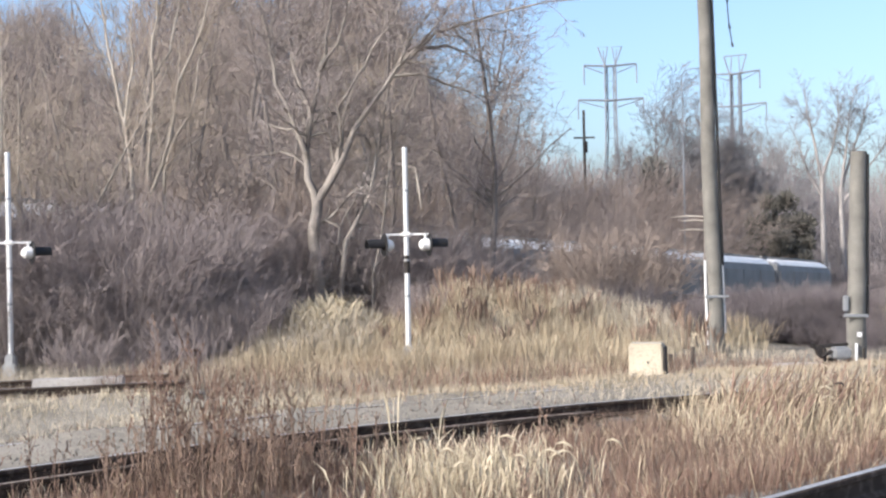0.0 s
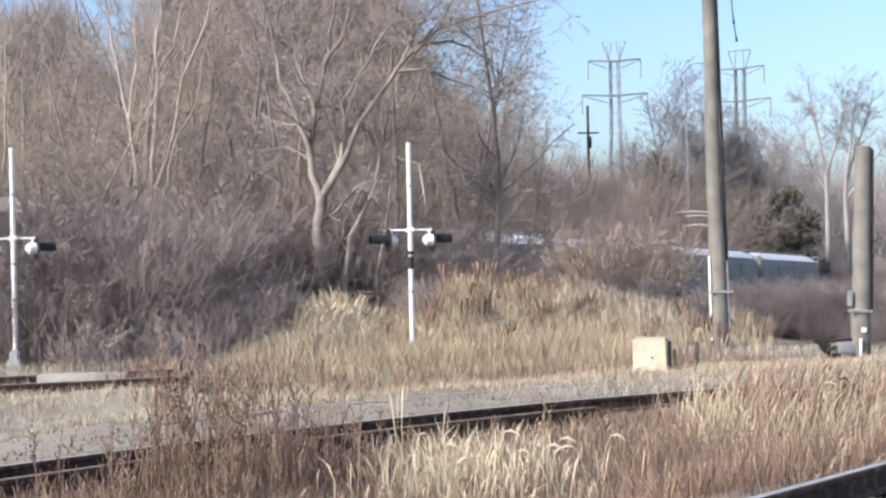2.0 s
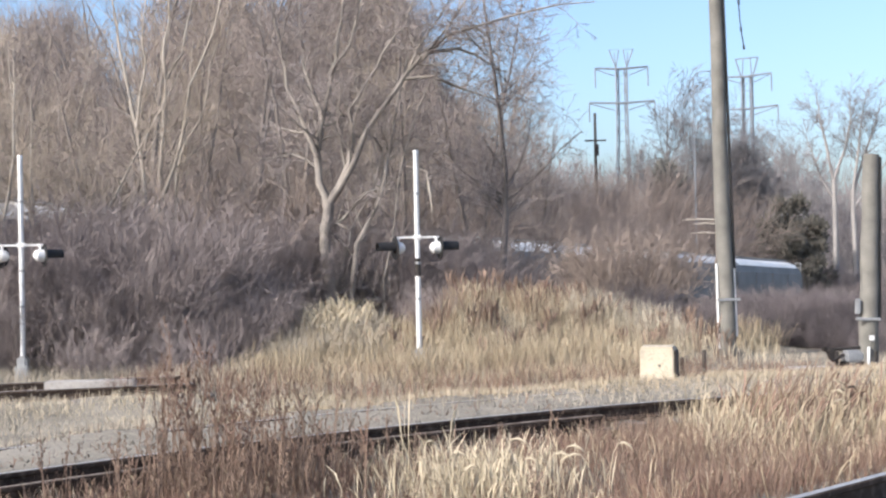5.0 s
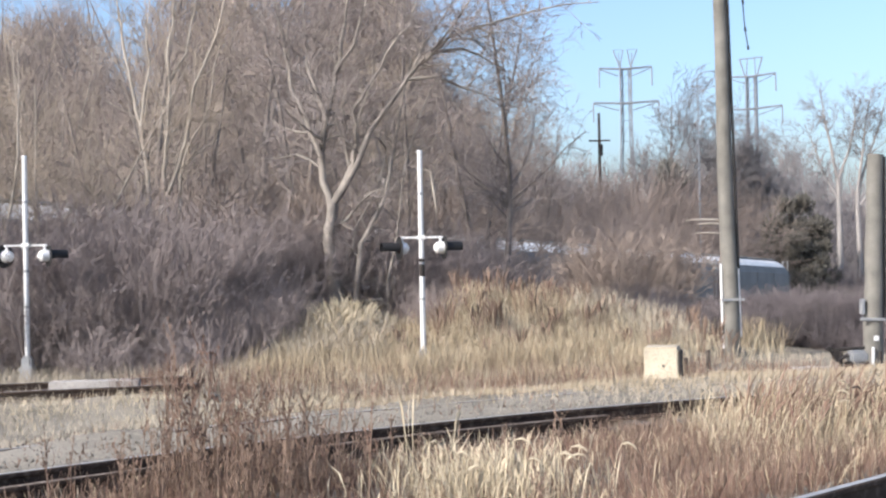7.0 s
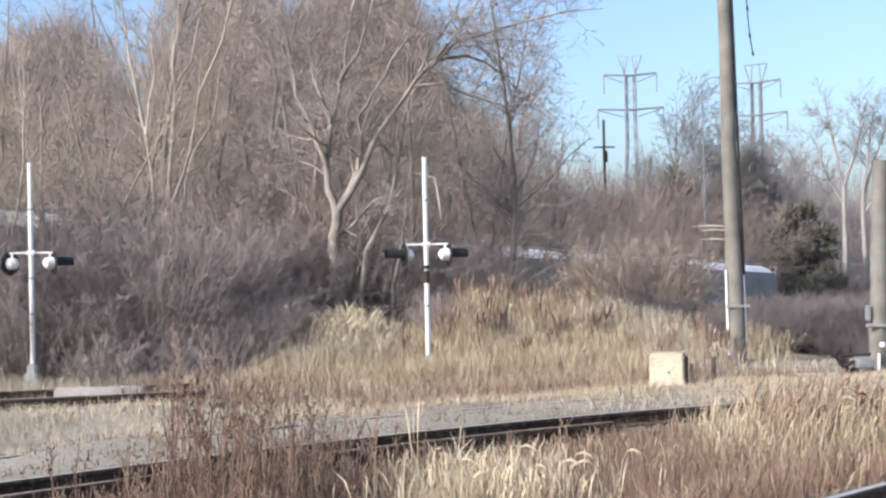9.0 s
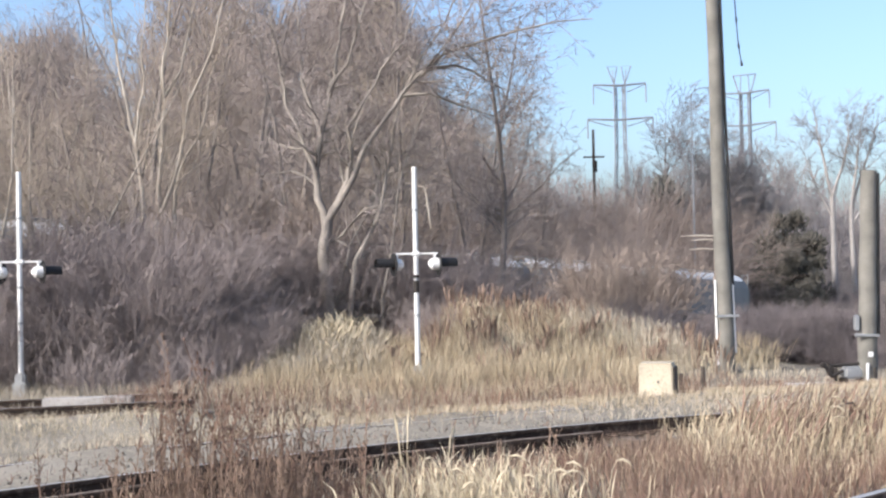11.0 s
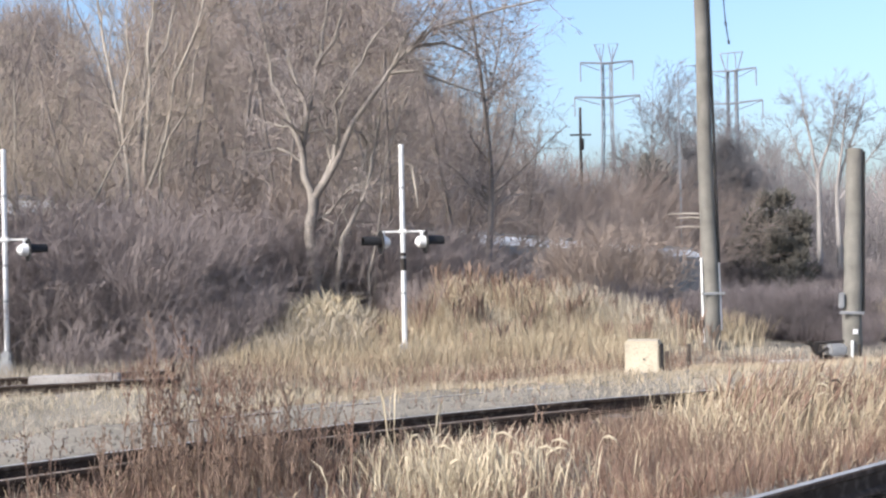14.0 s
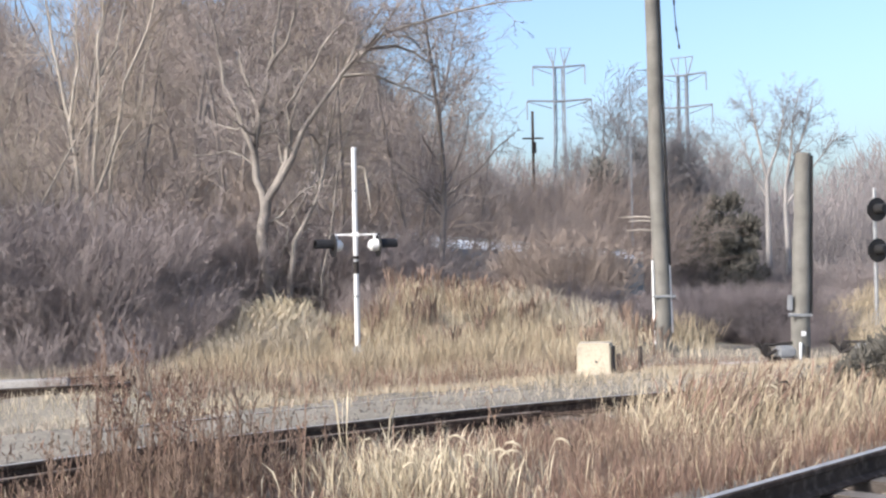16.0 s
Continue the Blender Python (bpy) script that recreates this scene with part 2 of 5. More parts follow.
def build_track(label, fy, x0, x1, offs, head, ties_from=None, tie_drop=.172, tie_span=2.5):
    root = tagged(new("railway_track"), label, "railway track", kind="structure")
    for off in offs:
        sweep_rail("rail", track_path(fy, x0, x1, .35, off), head, root)
    bm = bmesh.new()
    box(bm, (tie_span, .22, .16), (0, 0, -.08), .012)
    me = bpy.data.meshes.new("tie")
    bm.to_mesh(me), bm.free()
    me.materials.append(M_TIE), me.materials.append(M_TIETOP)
    for q in me.polygons:                                   # tops bleached and paled further for sunlight, ends still black
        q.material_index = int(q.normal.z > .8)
    rng = random.Random(5)
    s, x = 0, x0
    centre = sum(offs) / len(offs) if len(offs) > 1 else offs[0]
    while x < x1:
        p, n = track_path(fy, x, x + .1, 1, centre)[0]
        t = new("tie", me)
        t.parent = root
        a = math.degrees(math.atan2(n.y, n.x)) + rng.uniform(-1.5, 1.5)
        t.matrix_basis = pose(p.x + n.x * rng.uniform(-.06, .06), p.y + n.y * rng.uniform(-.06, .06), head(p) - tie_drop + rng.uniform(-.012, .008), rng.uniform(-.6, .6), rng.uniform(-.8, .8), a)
        x += .53 / math.hypot(1, float(fy(x + .01) - fy(x - .01)) / .02)
    return root


near_track = build_track("rusty main track with a shiny rail head beside the weeds", near_y, -6, 14, (0, -1.507), lambda p: .45)
mid_track = build_track("dark rusted siding rails half sunk in gravel", mid_y, -14, 15, (0, 1.507), lambda p: .15 if p.y < float(mid_y(p.x)) + .5 else .138)
# head strip is dusty, and its colour is paled for the sunlight on it
sweep_rail("guard_rail", track_path(mid_y, -14, 1.75, .35, -.52), lambda p: .125, mid_track, top=M_LITDUST)
far_track = build_track("dark rusted disused rail beside a pale timber", far_y, -16, -4.1, (0, 1.507), lambda p: -.10)


def ballast():
    """Loose stones on the near shoulder and the gravel strip."""
    rng = np.random.default_rng(8)
    v, f = [], []
    oct_v = np.array([(1, 0, 0), (-1, 0, 0), (0, 1, 0), (0, -1, 0), (0, 0, 1), (0, 0, -1)], float)
    oct_f = [(0, 2, 4), (2, 1, 4), (1, 3, 4), (3, 0, 4), (2, 0, 5), (1, 2, 5), (3, 1, 5), (0, 3, 5)]
    for i in range(9000):
        if i < 4500:
            x = rng.uniform(-1, 6)
            y = near_y(x) + rng.uniform(-2.6, .75)
            r = rng.uniform(.012, .032)
        else:
            x = rng.uniform(-7, 8)
            y = mid_y(x) + rng.uniform(-.6, 3.0)
            r = rng.uniform(.006, .02)
        o = np.array([x, y, gz(x, y) + r * .3])
        b = len(v)
        v.extend(o + oct_v * r * rng.uniform(.6, 1.3, (6, 1)) * rng.uniform(.7, 1.2, 3))
        f.extend([tuple(b + k for k in t) for t in oct_f])
    tagged(put("ballast", mesh_of("ballast", v, f, M_BALLAST)), "loose grey ballast stones along the rails", "gravel", kind="stuff")


ballast()


def timber():
    bm = bmesh.new()
    box(bm, (1.55, .24, .17), (0, 0, .085), .02)
    ob = tagged(part("timber_beam", bm, M_GREYWOOD), "pale weathered timber lying behind the disused rail", "timber")
    ob.matrix_basis = pose(-6.4, 21.3, gz(-6.4, 21.3) + .03, 0, 0, 4)
    bm = bmesh.new()
    box(bm, (1.0, .22, .12), (0, 0, .06), .02)
    ob = tagged(part("timber_beam", bm, M_GREYWOOD), "pale flat beam lying in the dead grass", "timber")
    ob.matrix_basis = pose(7.0, 24.3, gz(7.0, 24.3) - .01, 0, 0, 2)


timber()


# ---------------------------------------------------------------- crossing signals
def crossing_mast(x, y, label, h=4.72, band=None, turns=(-112, 112)):
    root = tagged(new("crossing_signal"), label, "crossing signal", "crossing signals by the track")
    z = -.46
    root.matrix_basis = pose(x, y, z, 0, 0, 0)
    bm = rod(bmesh.new(), (0, 0, .5), (0, 0, h), .054, .048, 16)
    part("mast", bm, M_WHITE, root)
    bm = bmesh.new()
    rod(bm, (0, 0, h - .02), (0, 0, h + .03), .06, .045, 16)
    part("cap", bm, M_WHITE, root)
    bm = box(bmesh.new(), (.30, .30, .34), (0, 0, .17), .03)
    box(bm, (.22, .22, .24), (0, 0, .42), .04)
    part("base", bm, M_GALV, root, "grey cast base casing")
    bm = bmesh.new()
    rod(bm, (-.46, 0, 2.86), (.46, 0, 2.86), .02, None, 10)
    box(bm, (.22, .14, .1), (0, 0, 2.86), .03)
    part("crossarm", bm, M_WHITE, root)
    for k in (1.55, 2.3, 3.75):
        part("band", rod(bmesh.new(), (0, 0, k), (0, 0, k + .05), .06, None, 16), M_GALV, root)
    for s, turn in zip((-1, 1), turns):
        unit = put("lamp_unit", None, root)
        unit.matrix_basis = pose(s * .4, 0, 2.64, 0, 0, turn)
        bm = rod(bmesh.new(), (0, -.06, 0), (0, .08, 0), .13, .115, 18)
        rod(bm, (0, .08, 0), (0, .14, 0), .115, .05, 18)
        rod(bm, (0, 0, .1), (0, 0, .24), .03, .03, 8)
        part("housing", bm, M_WHITE, unit, "white rounded lamp housing")
        bm = rod(bmesh.new(), (0, -.075, 0), (0, -.065, 0), .25, .25, 24)
        part("background_disc", bm, M_BLACK, unit, "black background disc")
        v, f = [], []
        for i in range(13):
            a = math.pi * (-.15 + 1.3 * i / 12)
            for yy, r in ((-.08, .13), (-.46, .125), (-.46, .118), (-.08, .122)):
                v.append((math.cos(a) * r, yy, math.sin(a) * r))
            if i:
                for j in range(4):
                    f.append(((i - 1) * 4 + j, (i - 1) * 4 + (j + 1) % 4, i * 4 + (j + 1) % 4, i * 4 + j))
        put("visor", mesh_of("visor", v, f, M_BLACK), unit, "black visor")
        part("lens", rod(bmesh.new(), (0, -.085, 0), (0, -.076, 0), .105, .105, 18), M_LENS, unit, "dark red unlit lens")
    if band:
        part("sleeve", rod(bmesh.new(), (0, 0, band[0]), (0, 0, band[1]), .057, None, 16), M_TRUCK, root, "dark unpainted sleeve")
    return root


crossing_mast(-9.07, 25.5, "white crossing signal mast with two lamps by the brush", turns=(-118, 126))
crossing_mast(-.765, 25.5, "white crossing signal mast with a dark sleeve in tall grass", 4.65, (2.05, 2.42), (-68, 108))


# ---------------------------------------------------------------- poles
def utility_pole():
    x, y = 6.0, 27.0
    z = -.5
    root = tagged(new("utility_pole"), "tall weathered wooden utility pole with white cable guards", "utility pole")
    root.matrix_basis = pose(x, y, z, 0, -.85, 0)
    t = Tubes()
    pts = [Vector((.015 * math.sin(i), 0, i * .9)) for i in range(13)]
    t.add(pts, [.185 - .0045 * i for i in range(13)], 18)
    put("shaft", t.mesh("shaft", M_POLE), root)
    for s, h0, h1, w in ((-1, .35, 2.22, .028), (1, .6, 2.15, .022)):
        part("cable_guard", rod(bmesh.new(), (s * .2, -.05, h0), (s * .19, -.05, h1), w, None, 10), M_WHITE, root, "white cable guard")
    part("bracket", box(bmesh.new(), (.52, .05, .06), (.02, -.17, 1.42), .01), M_GALV, root)
    part("cable", rod(bmesh.new(), (.198, -.05, 2.1), (.158, -.05, 10.6), .03, None, 8), M_BLACK, root, "black cable stapled to the pole")
    t = Tubes()
    pts = [Vector((.28 + .34 * u + .05 * math.sin(u * 5), -.1, 9.6 - 2.6 * u)) for u in np.linspace(0, 1, 14)]
    t.add(pts, [.013] * 14, 6)
    put("dangling_wire", t.mesh("dangling_wire", M_BLACK), root)
    for i in (5, 8, 11, 13):
        bm = rod(bmesh.new(), pts[i], pts[i] + Vector((.01, 0, -.09)), .026, None, 8)
        part("clip", bm, M_BLACK, root)


utility_pole()


def cut_post():
    x, y = 8.4, 25.0
    z = gz(x, y) - .04
    root = tagged(new("cut_off_pole"), "short sawn-off wooden pole with metal straps and conduits", "pole")
    root.matrix_basis = pose(x, y, z, 0, 2.0, 0)
    t = Tubes()
    pts = [Vector((.01 * math.sin(i * 2), 0, i * .435)) for i in range(11)]
    t.add(pts, [.2 - .004 * i for i in range(11)] , 18)
    t.add([pts[-1], pts[-1] + Vector((0, 0, .03))], [.16, .002], 18)
    put("shaft", t.mesh("shaft", M_POLE), root)
    bm = rod(bmesh.new(), (0, 0, .97), (0, 0, 1.03), .222, None, 18)
    box(bm, (.5, .07, .06), (-.08, -.2, 1.0), .01)
    part("strap", bm, M_GALV, root, "metal strap with a crossbar")
    bm = box(bmesh.new(), (.1, .12, .32), (-.26, -.1, 1.25), .02)
    part("junction_box", bm, M_GALV, root)
    part("conduit", rod(bmesh.new(), (-.07, -.24, .02), (-.07, -.23, .44), .028, None, 10), M_WHITE, root, "pale conduit stub")
    part("conduit", rod(bmesh.new(), (.08, -.24, .02), (.08, -.23, .36), .026, None, 10), M_TRUCK, root, "dark conduit stub")
    part("plate", box(bmesh.new(), (.1, .02, .1), (0, -.2, .62), .004), M_WHITE, root, "small pale plate")
    part("dark_cable", rod(bmesh.new(), (.2, -.07, 1.0), (.168, -.07, 4.3), .03, None, 8), M_BLACK, root, "dark cable down the side")


cut_post()


def concrete_box():
    x, y = 3.37, 20.4
    root = tagged(new("concrete_block"), "weathered cream concrete block in dead grass", "concrete block")
    root.matrix_basis = pose(x, y, gz(x, y) - .1, 0, 0, -17)
    part("body", box(bmesh.new(), (.56, .44, .76), (0, 0, .38), .018), M_CONC, root)
    part("lid", box(bmesh.new(), (.54, .42, .03), (0, 0, .772), .012), M_CONC, root)
    # thin dark plate added over the right face to deepen its shade
    part("side_panel", box(bmesh.new(), (.03, .4, .7), (.296, 0, .37), .006), M_TIE, root, "dark plate added for the shade on the right face")
    part("boss", rod(bmesh.new(), (.04, -.215, .48), (.04, -.232, .48), .022, None, 10), M_POLE, root, "small rusty bolt head")
    for px, py, h in ((4.72, 23.4, .55), (4.35, 23.7, .42)):
        st = tagged(part("stump", rod(bmesh.new(), (0, 0, 0), (.02, 0, h), .055, .04, 9), M_TIE), "dark rotten wooden stake in dead grass", "stake")
        st.matrix_basis = pose(px, py, gz(px, py) - .02)


concrete_box()


def switch_gear(x, y, rz, label):
    root = tagged(new("switch_machine"), label, "switch machine", "trackside switch gear")
    root.matrix_basis = pose(x, y, gz(x, y), 0, 0, rz)
    part("housing", box(bmesh.new(), (.38, .3, .24), (0, 0, .26), .05), M_GALV, root, "grey cast housing")
    for sx in (-.16, .16):
        part("foot", box(bmesh.new(), (.07, .3, .16), (sx, 0, .08), .01), M_TRUCK, root)
    bm = rod(bmesh.new(), (-.2, -.05, .3), (-.46, -.12, .2), .04, .035, 8)
    rod(bm, (-.46, -.12, .2), (-.62, -.15, .42), .035, .03, 8)
    box(bm, (.13, .1, .1), (-.64, -.15, .43), .03)
    part("lever", bm, M_TRUCK, root, "dark bent lever")
    bm = rod(bmesh.new(), (-.42, .1, .4), (.22, .1, .42), .028, None, 8)
    box(bm, (.16, .12, .2), (-.38, .1, .3), .03)
    part("throw_rod", bm, M_TRUCK, root)
    part("spindle", rod(bmesh.new(), (-.3, .05, 0), (-.3, .05, .36), .04, None, 8), M_TRUCK, root)
    return root


switch_gear(7.85, 24.3, 8, "grey switch machine with dark levers beside the pole")
switch_gear(9.6, 24.6, -15, "dark low switch gear in pale grass")


def signal_mast():
    x, y = 12.12, 30.0
    root = tagged(new("railway_signal"), "black two-headed railway signal on a slim mast", "railway signal")
    root.matrix_basis = pose(x, y, -.5, 0, 0, 20)
    part("mast", rod(bmesh.new(), (0, .1, 0), (0, .1, 3.9), .05, .045, 12), M_GALV, root)
    for z in (3.35, 2.33):
        head = put("signal_head", None, root)
        head.matrix_basis = pose(0, 0, z)
        bm = rod(bmesh.new(), (0, 0, 0), (0, .02, 0), .3, .3, 24)
        part("disc", bm, M_BLACK, head)
        bm = box(bmesh.new(), (.3, .26, .34), (0, .14, 0), .06)
        part("case", bm, M_BLACK, head)
        bm = rod(bmesh.new(), (0, -.3, .02), (0, 0, .02), .12, .14, 16)
        part("hood", bm, M_BLACK, head)


signal_mast()


# ---------------------------------------------------------------- power line
def tower(x, y, h, rz, label, ears=True):
    root = tagged(new("transmission_tower"), label, "pylon", "pylons of the power line")
    root.matrix_basis = pose(x, y, gz(x, y), 0, 0, rz)
    bm = bmesh.new()
    w0, w1 = 2.9, 1.25

    def half(z):
        return w0 + (w1 - w0) * min(1, z / (h * .62))
    lv = [0, .14, .27, .39, .5, .6, .69, .77, .85, .92]
    for i, a in enumerate(lv[:-1]):
        z0, z1 = a * h, lv[i + 1] * h
        a0, a1 = half(z0), half(z1)
        for sx in (-1, 1):                                  # two slim braced legs
            for sy in (-1, 1):
                rod(bm, (sx * a0, sy * .5, z0), (sx * a1, sy * .5, z1), .2, None, 5)
            rod(bm, (sx * a0, -.5, z0), (sx * a1, .5, z1), .12, None, 4)
            rod(bm, (sx * (a0 - .55), 0, z0), (sx * (a1 - .55), 0, z1), .14, None, 4)
            rod(bm, (sx * a0, 0, z0), (sx * (a1 - .55), 0, z1), .1, None, 4)
        rod(bm, (-a0, 0, z0), (a0, 0, z0), .07, None, 4)
        rod(bm, (-a0, 0, z0), (a1, 0, z1), .05, None, 4)
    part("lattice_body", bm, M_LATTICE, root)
    for z, r in ((.765, 7.7), (.915, 6.2)):
        bm = bmesh.new()
        for s in (-1, 1):
            for sy in (-.7, .7):
                rod(bm, (0, sy, z * h), (s * r, 0, z * h + .4), .2, None, 5)
            rod(bm, (s * 1.7, 0, z * h - 1.6), (s * r, 0, z * h + .2), .12, None, 4)
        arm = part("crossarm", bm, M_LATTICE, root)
        for s in (-1, 1):
            part("insulator_string", rod(bmesh.new(), (s * r, 0, z * h + .2), (s * r, 0, z * h - 4.2), .17, None, 6), M_LATTICE, arm)
    bm = bmesh.new()
    for s in (-1, 1):                                       # an open V over each leg, or one plain frame
        if ears:
            rod(bm, (s * 1.25, 0, .92 * h), (s * 2.8, 0, h), .16, None, 5)
            rod(bm, (s * 1.25, 0, .92 * h), (s * .5, 0, h), .14, None, 5)
            rod(bm, (s * 1.25, 0, .9 * h), (s * 1.6, 0, h * .985), .12, None, 5)
            rod(bm, (s * .5, 0, h), (s * 2.8, 0, h), .05, None, 5)
        else:
            rod(bm, (s * 1.25, 0, .9 * h), (s * 2.9, 0, h), .18, None, 5)
            rod(bm, (s * 1.25, 0, .9 * h), (s * .9, 0, h), .14, None, 5)
    if not ears:
        rod(bm, (-2.9, 0, h), (2.9, 0, h), .16, None, 5)
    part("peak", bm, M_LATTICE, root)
    return root


tower(40.6, 290, 54.5, -6, "tall lattice transmission tower standing far beyond the trees")
tower(75.2, 310, 55.0, -30, "tall lattice transmission tower half hidden behind the pole", False)


def far_pole():
    x, y = 14.1, 120
    root = tagged(new("power_pole"), "slim wooden power pole with a crossarm", "power pole")
    z = gz(x, y)
    root.matrix_basis = pose(x, y, z)
    part("shaft", rod(bmesh.new(), (0, 0, 0), (0, 0, 16.1 - z), .2, .13, 10), M_TIE, root)
    part("crossarm", box(bmesh.new(), (2.1, .14, .16), (0, -.1, 13.4 - z), .02), M_TIE, root)
    part("transformer", rod(bmesh.new(), (.05, -.35, 11.9 - z), (.05, -.35, 13.0 - z), .24, None, 12), M_TRUCK, root, "dark can transformer")


far_pole()


def street_lamp():
    x, y = 19.85, 100
    root = tagged(new("street_lamp"), "slim tall lamp pole with a short bent arm", "street lamp")
    z = gz(x, y)
    root.matrix_basis = pose(x, y, z)
    part("pole", rod(bmesh.new(), (0, 0, 0), (0, 0, 16.3 - z), .08, .05, 8), M_LATTICE, root)
    t = Tubes()
    t.add([Vector((0, 0, 16.25 - z)), Vector((.15, 0, 16.7 - z)), Vector((.6, 0, 16.95 - z)), Vector((1.2, 0, 17.0 - z))], [.05, .045, .04, .04], 6)
    put("arm", t.mesh("arm", M_LATTICE), root)
    part("lantern", box(bmesh.new(), (.5, .2, .1), (1.4, 0, 16.97 - z), .03), M_LATTICE, root)


street_lamp()


# ---------------------------------------------------------------- train
def hopper_car():
    """Covered hopper, its middle at the origin, along x, z = 0 at the rail head."""
    root = tagged(new("hopper_car"), "grey covered hopper car with a rounded roof paled for sunlight", "railway car", "cars of the train")
    L, W = 14.4, 1.52
    prof = [(-W, 1.5), (-W - .04, 2.4), (-W, 3.25), (-W + .14, 3.72), (-1.05, 4.02), (-.6, 4.2), (0, 4.26), (.6, 4.2), (1.05, 4.02), (W - .14, 3.72), (W, 3.25), (W + .04, 2.4), (W, 1.5)]
    xs = np.linspace(-L / 2, L / 2, 21)

    def ring(keep):
        v, f = [], []
        k = len(keep)
        for i, x in enumerate(xs):
            e = 1 - .035 * max(0, abs(x) - (L / 2 - .5)) / .5
            for y, z in keep:
                v.append((x, y * e, z * (e if z > 3 else 1)))
            if i:
                for j in range(k - 1):
                    f.append(((i - 1) * k + j, i * k + j, i * k + j + 1, (i - 1) * k + j + 1))
        return v, f, k
    v, f, k = ring([p for p in prof])
    roofv, rooff, bodyf = v, [], []
    for q in f:
        (rooff if min(v[i][2] for i in q) > 3.65 else bodyf).append(q)
    n = len(v)
    bodyf = bodyf + [tuple(range(k)), tuple(range(n - 1, n - k - 1, -1))]
    put("body", mesh_of("body", v, bodyf, M_CAR), root)
    put("roof", mesh_of("roof", v, rooff, M_ROOF, True), root, "rounded roof paled for sunlight")
    bm = box(bmesh.new(), (.06, .05, 1.75), (0, 0, 2.4), .01)
    rib = part("rib", bm, M_CAR, root)
    rib.location = (-L / 2 + .1, -W - .04, 0)
    for x in np.linspace(-L / 2 + .1, L / 2 - .1, 5):
        for s in (-1, 1):
            if x > -L / 2 + .2 or s > 0:
                put("rib", rib.data, root).location = (x, s * (W + .04), 0)
    bm = bmesh.new()
    box(bm, (L + .5, .62, .05), (0, 0, 4.36), .01)
    for x in np.linspace(-6.8, 6.8, 12):
        box(bm, (.06, .5, .12), (x, 0, 4.29))
    part("running_board", bm, M_GALV, root)
    for x in (-4.9, -1.65, 1.65, 4.9):
        hatch = rod(bmesh.new(), (x, .62, 4.16), (x, .62, 4.36), .36, .3, 14)
        part("hatch", hatch, M_ROOF, root)
    for s in (-1, 1):                                          # sloping hopper bays
        bm = bmesh.new()
        vs = [bm.verts.new(p) for p in ((s * .3, -1.4, 1.5), (s * .3, 1.4, 1.5), (s * 6.3, 1.4, 1.5), (s * 6.3, -1.4, 1.5),
                                        (s * 1.7, -.5, .45), (s * 1.7, .5, .45), (s * 2.7, .5, .45), (s * 2.7, -.5, .45))]
        for q in ((0, 1, 5, 4), (1, 2, 6, 5), (2, 3, 7, 6), (3, 0, 4, 7), (4, 5, 6, 7)):
            bm.faces.new([vs[i] for i in q])
        part("hopper_bay", bm, M_CAR, root)
        bm = box(bmesh.new(), (.35, 2.9, .35), (s * (L / 2 + .1), 0, 1.15), .03)
        box(bm, (.55, .3, .3), (s * (L / 2 + .25), 0, .95), .04)
        part("end_sill", bm, M_TRUCK, root)
        bm = bmesh.new()
        for yy in (-1.35, -.95):
            rod(bm, (s * (L / 2 + .16), yy, 1.2), (s * (L / 2 + .16), yy, 4.2), .025, None, 6)
        for z in np.arange(1.5, 4.2, .38):
            rod(bm, (s * (L / 2 + .16), -1.35, z), (s * (L / 2 + .16), -.95, z), .02, None, 6)
        part("ladder", bm, M_GALV, root)
        truck = put("truck", None, root)
        truck.matrix_basis = pose(s * 5.6, 0, 0)
        bm = bmesh.new()
        for yy in (-1.0, 1.0):
            box(bm, (2.2, .16, .3), (0, yy, .52), .05)
        box(bm, (.4, 2.1, .3), (0, 0, .6), .04)
        part("side_frame", bm, M_TRUCK, truck)
        for x in (-.88, .88):
            bm = bmesh.new()
            for yy in (-.75, .75):
                rod(bm, (0, yy - .06, 0), (0, yy + .06, 0), .42, .42, 18)
            rod(bm, (0, -1.0, 0), (0, 1.0, 0), .07, None, 8)
            part("wheelset", bm, M_TRUCK, truck).location = (x, 0, .42)
    return root


TRAIN = math.atan2(TRAIN_U.y, TRAIN_U.x)
SLOPE = -2.7 / 64 * TRAIN_U.y
CAR_PITCH = 15.4
cars = [hopper_car()]
for i in range(5):
    cars.append(copy_thing(cars[0], Matrix()))


def train_pose(s):
    """A car's pose, its middle s metres along the track from its crossing of the camera's axis."""
    p = TRAIN_0 + TRAIN_U * s
    return pose(p.x, p.y, train_z(p.y), 0, 0, math.degrees(TRAIN)) @ pose(0, 0, 0, 0, math.degrees(-math.atan(SLOPE)), 0)


def train_track():
    root = tagged(new("railway_track"), "straight track under the passing hopper cars", "railway track", kind="structure")
    n = Vector((-TRAIN_U.y, TRAIN_U.x, 0))
    for off in (-.75, .75):
        path = [(TRAIN_0 + TRAIN_U * float(s) + n * off, n) for s in np.linspace(-62, 110, 60)]
        sweep_rail("rail", path, lambda p: train_z((p).y), root, strip=False)


train_track()


# ---------------------------------------------------------------- trees
def wander(rng, a, d, length, n, bend, up):
    pts, p, d = [a.copy()], a.copy(), d.normalized()
    for _ in range(n):
        d = (d + Vector((rng.gauss(0, bend), rng.gauss(0, bend), rng.gauss(0, bend) + up))).normalized()
        p = p + d * (length / n)
        pts.append(p.copy())
    return pts


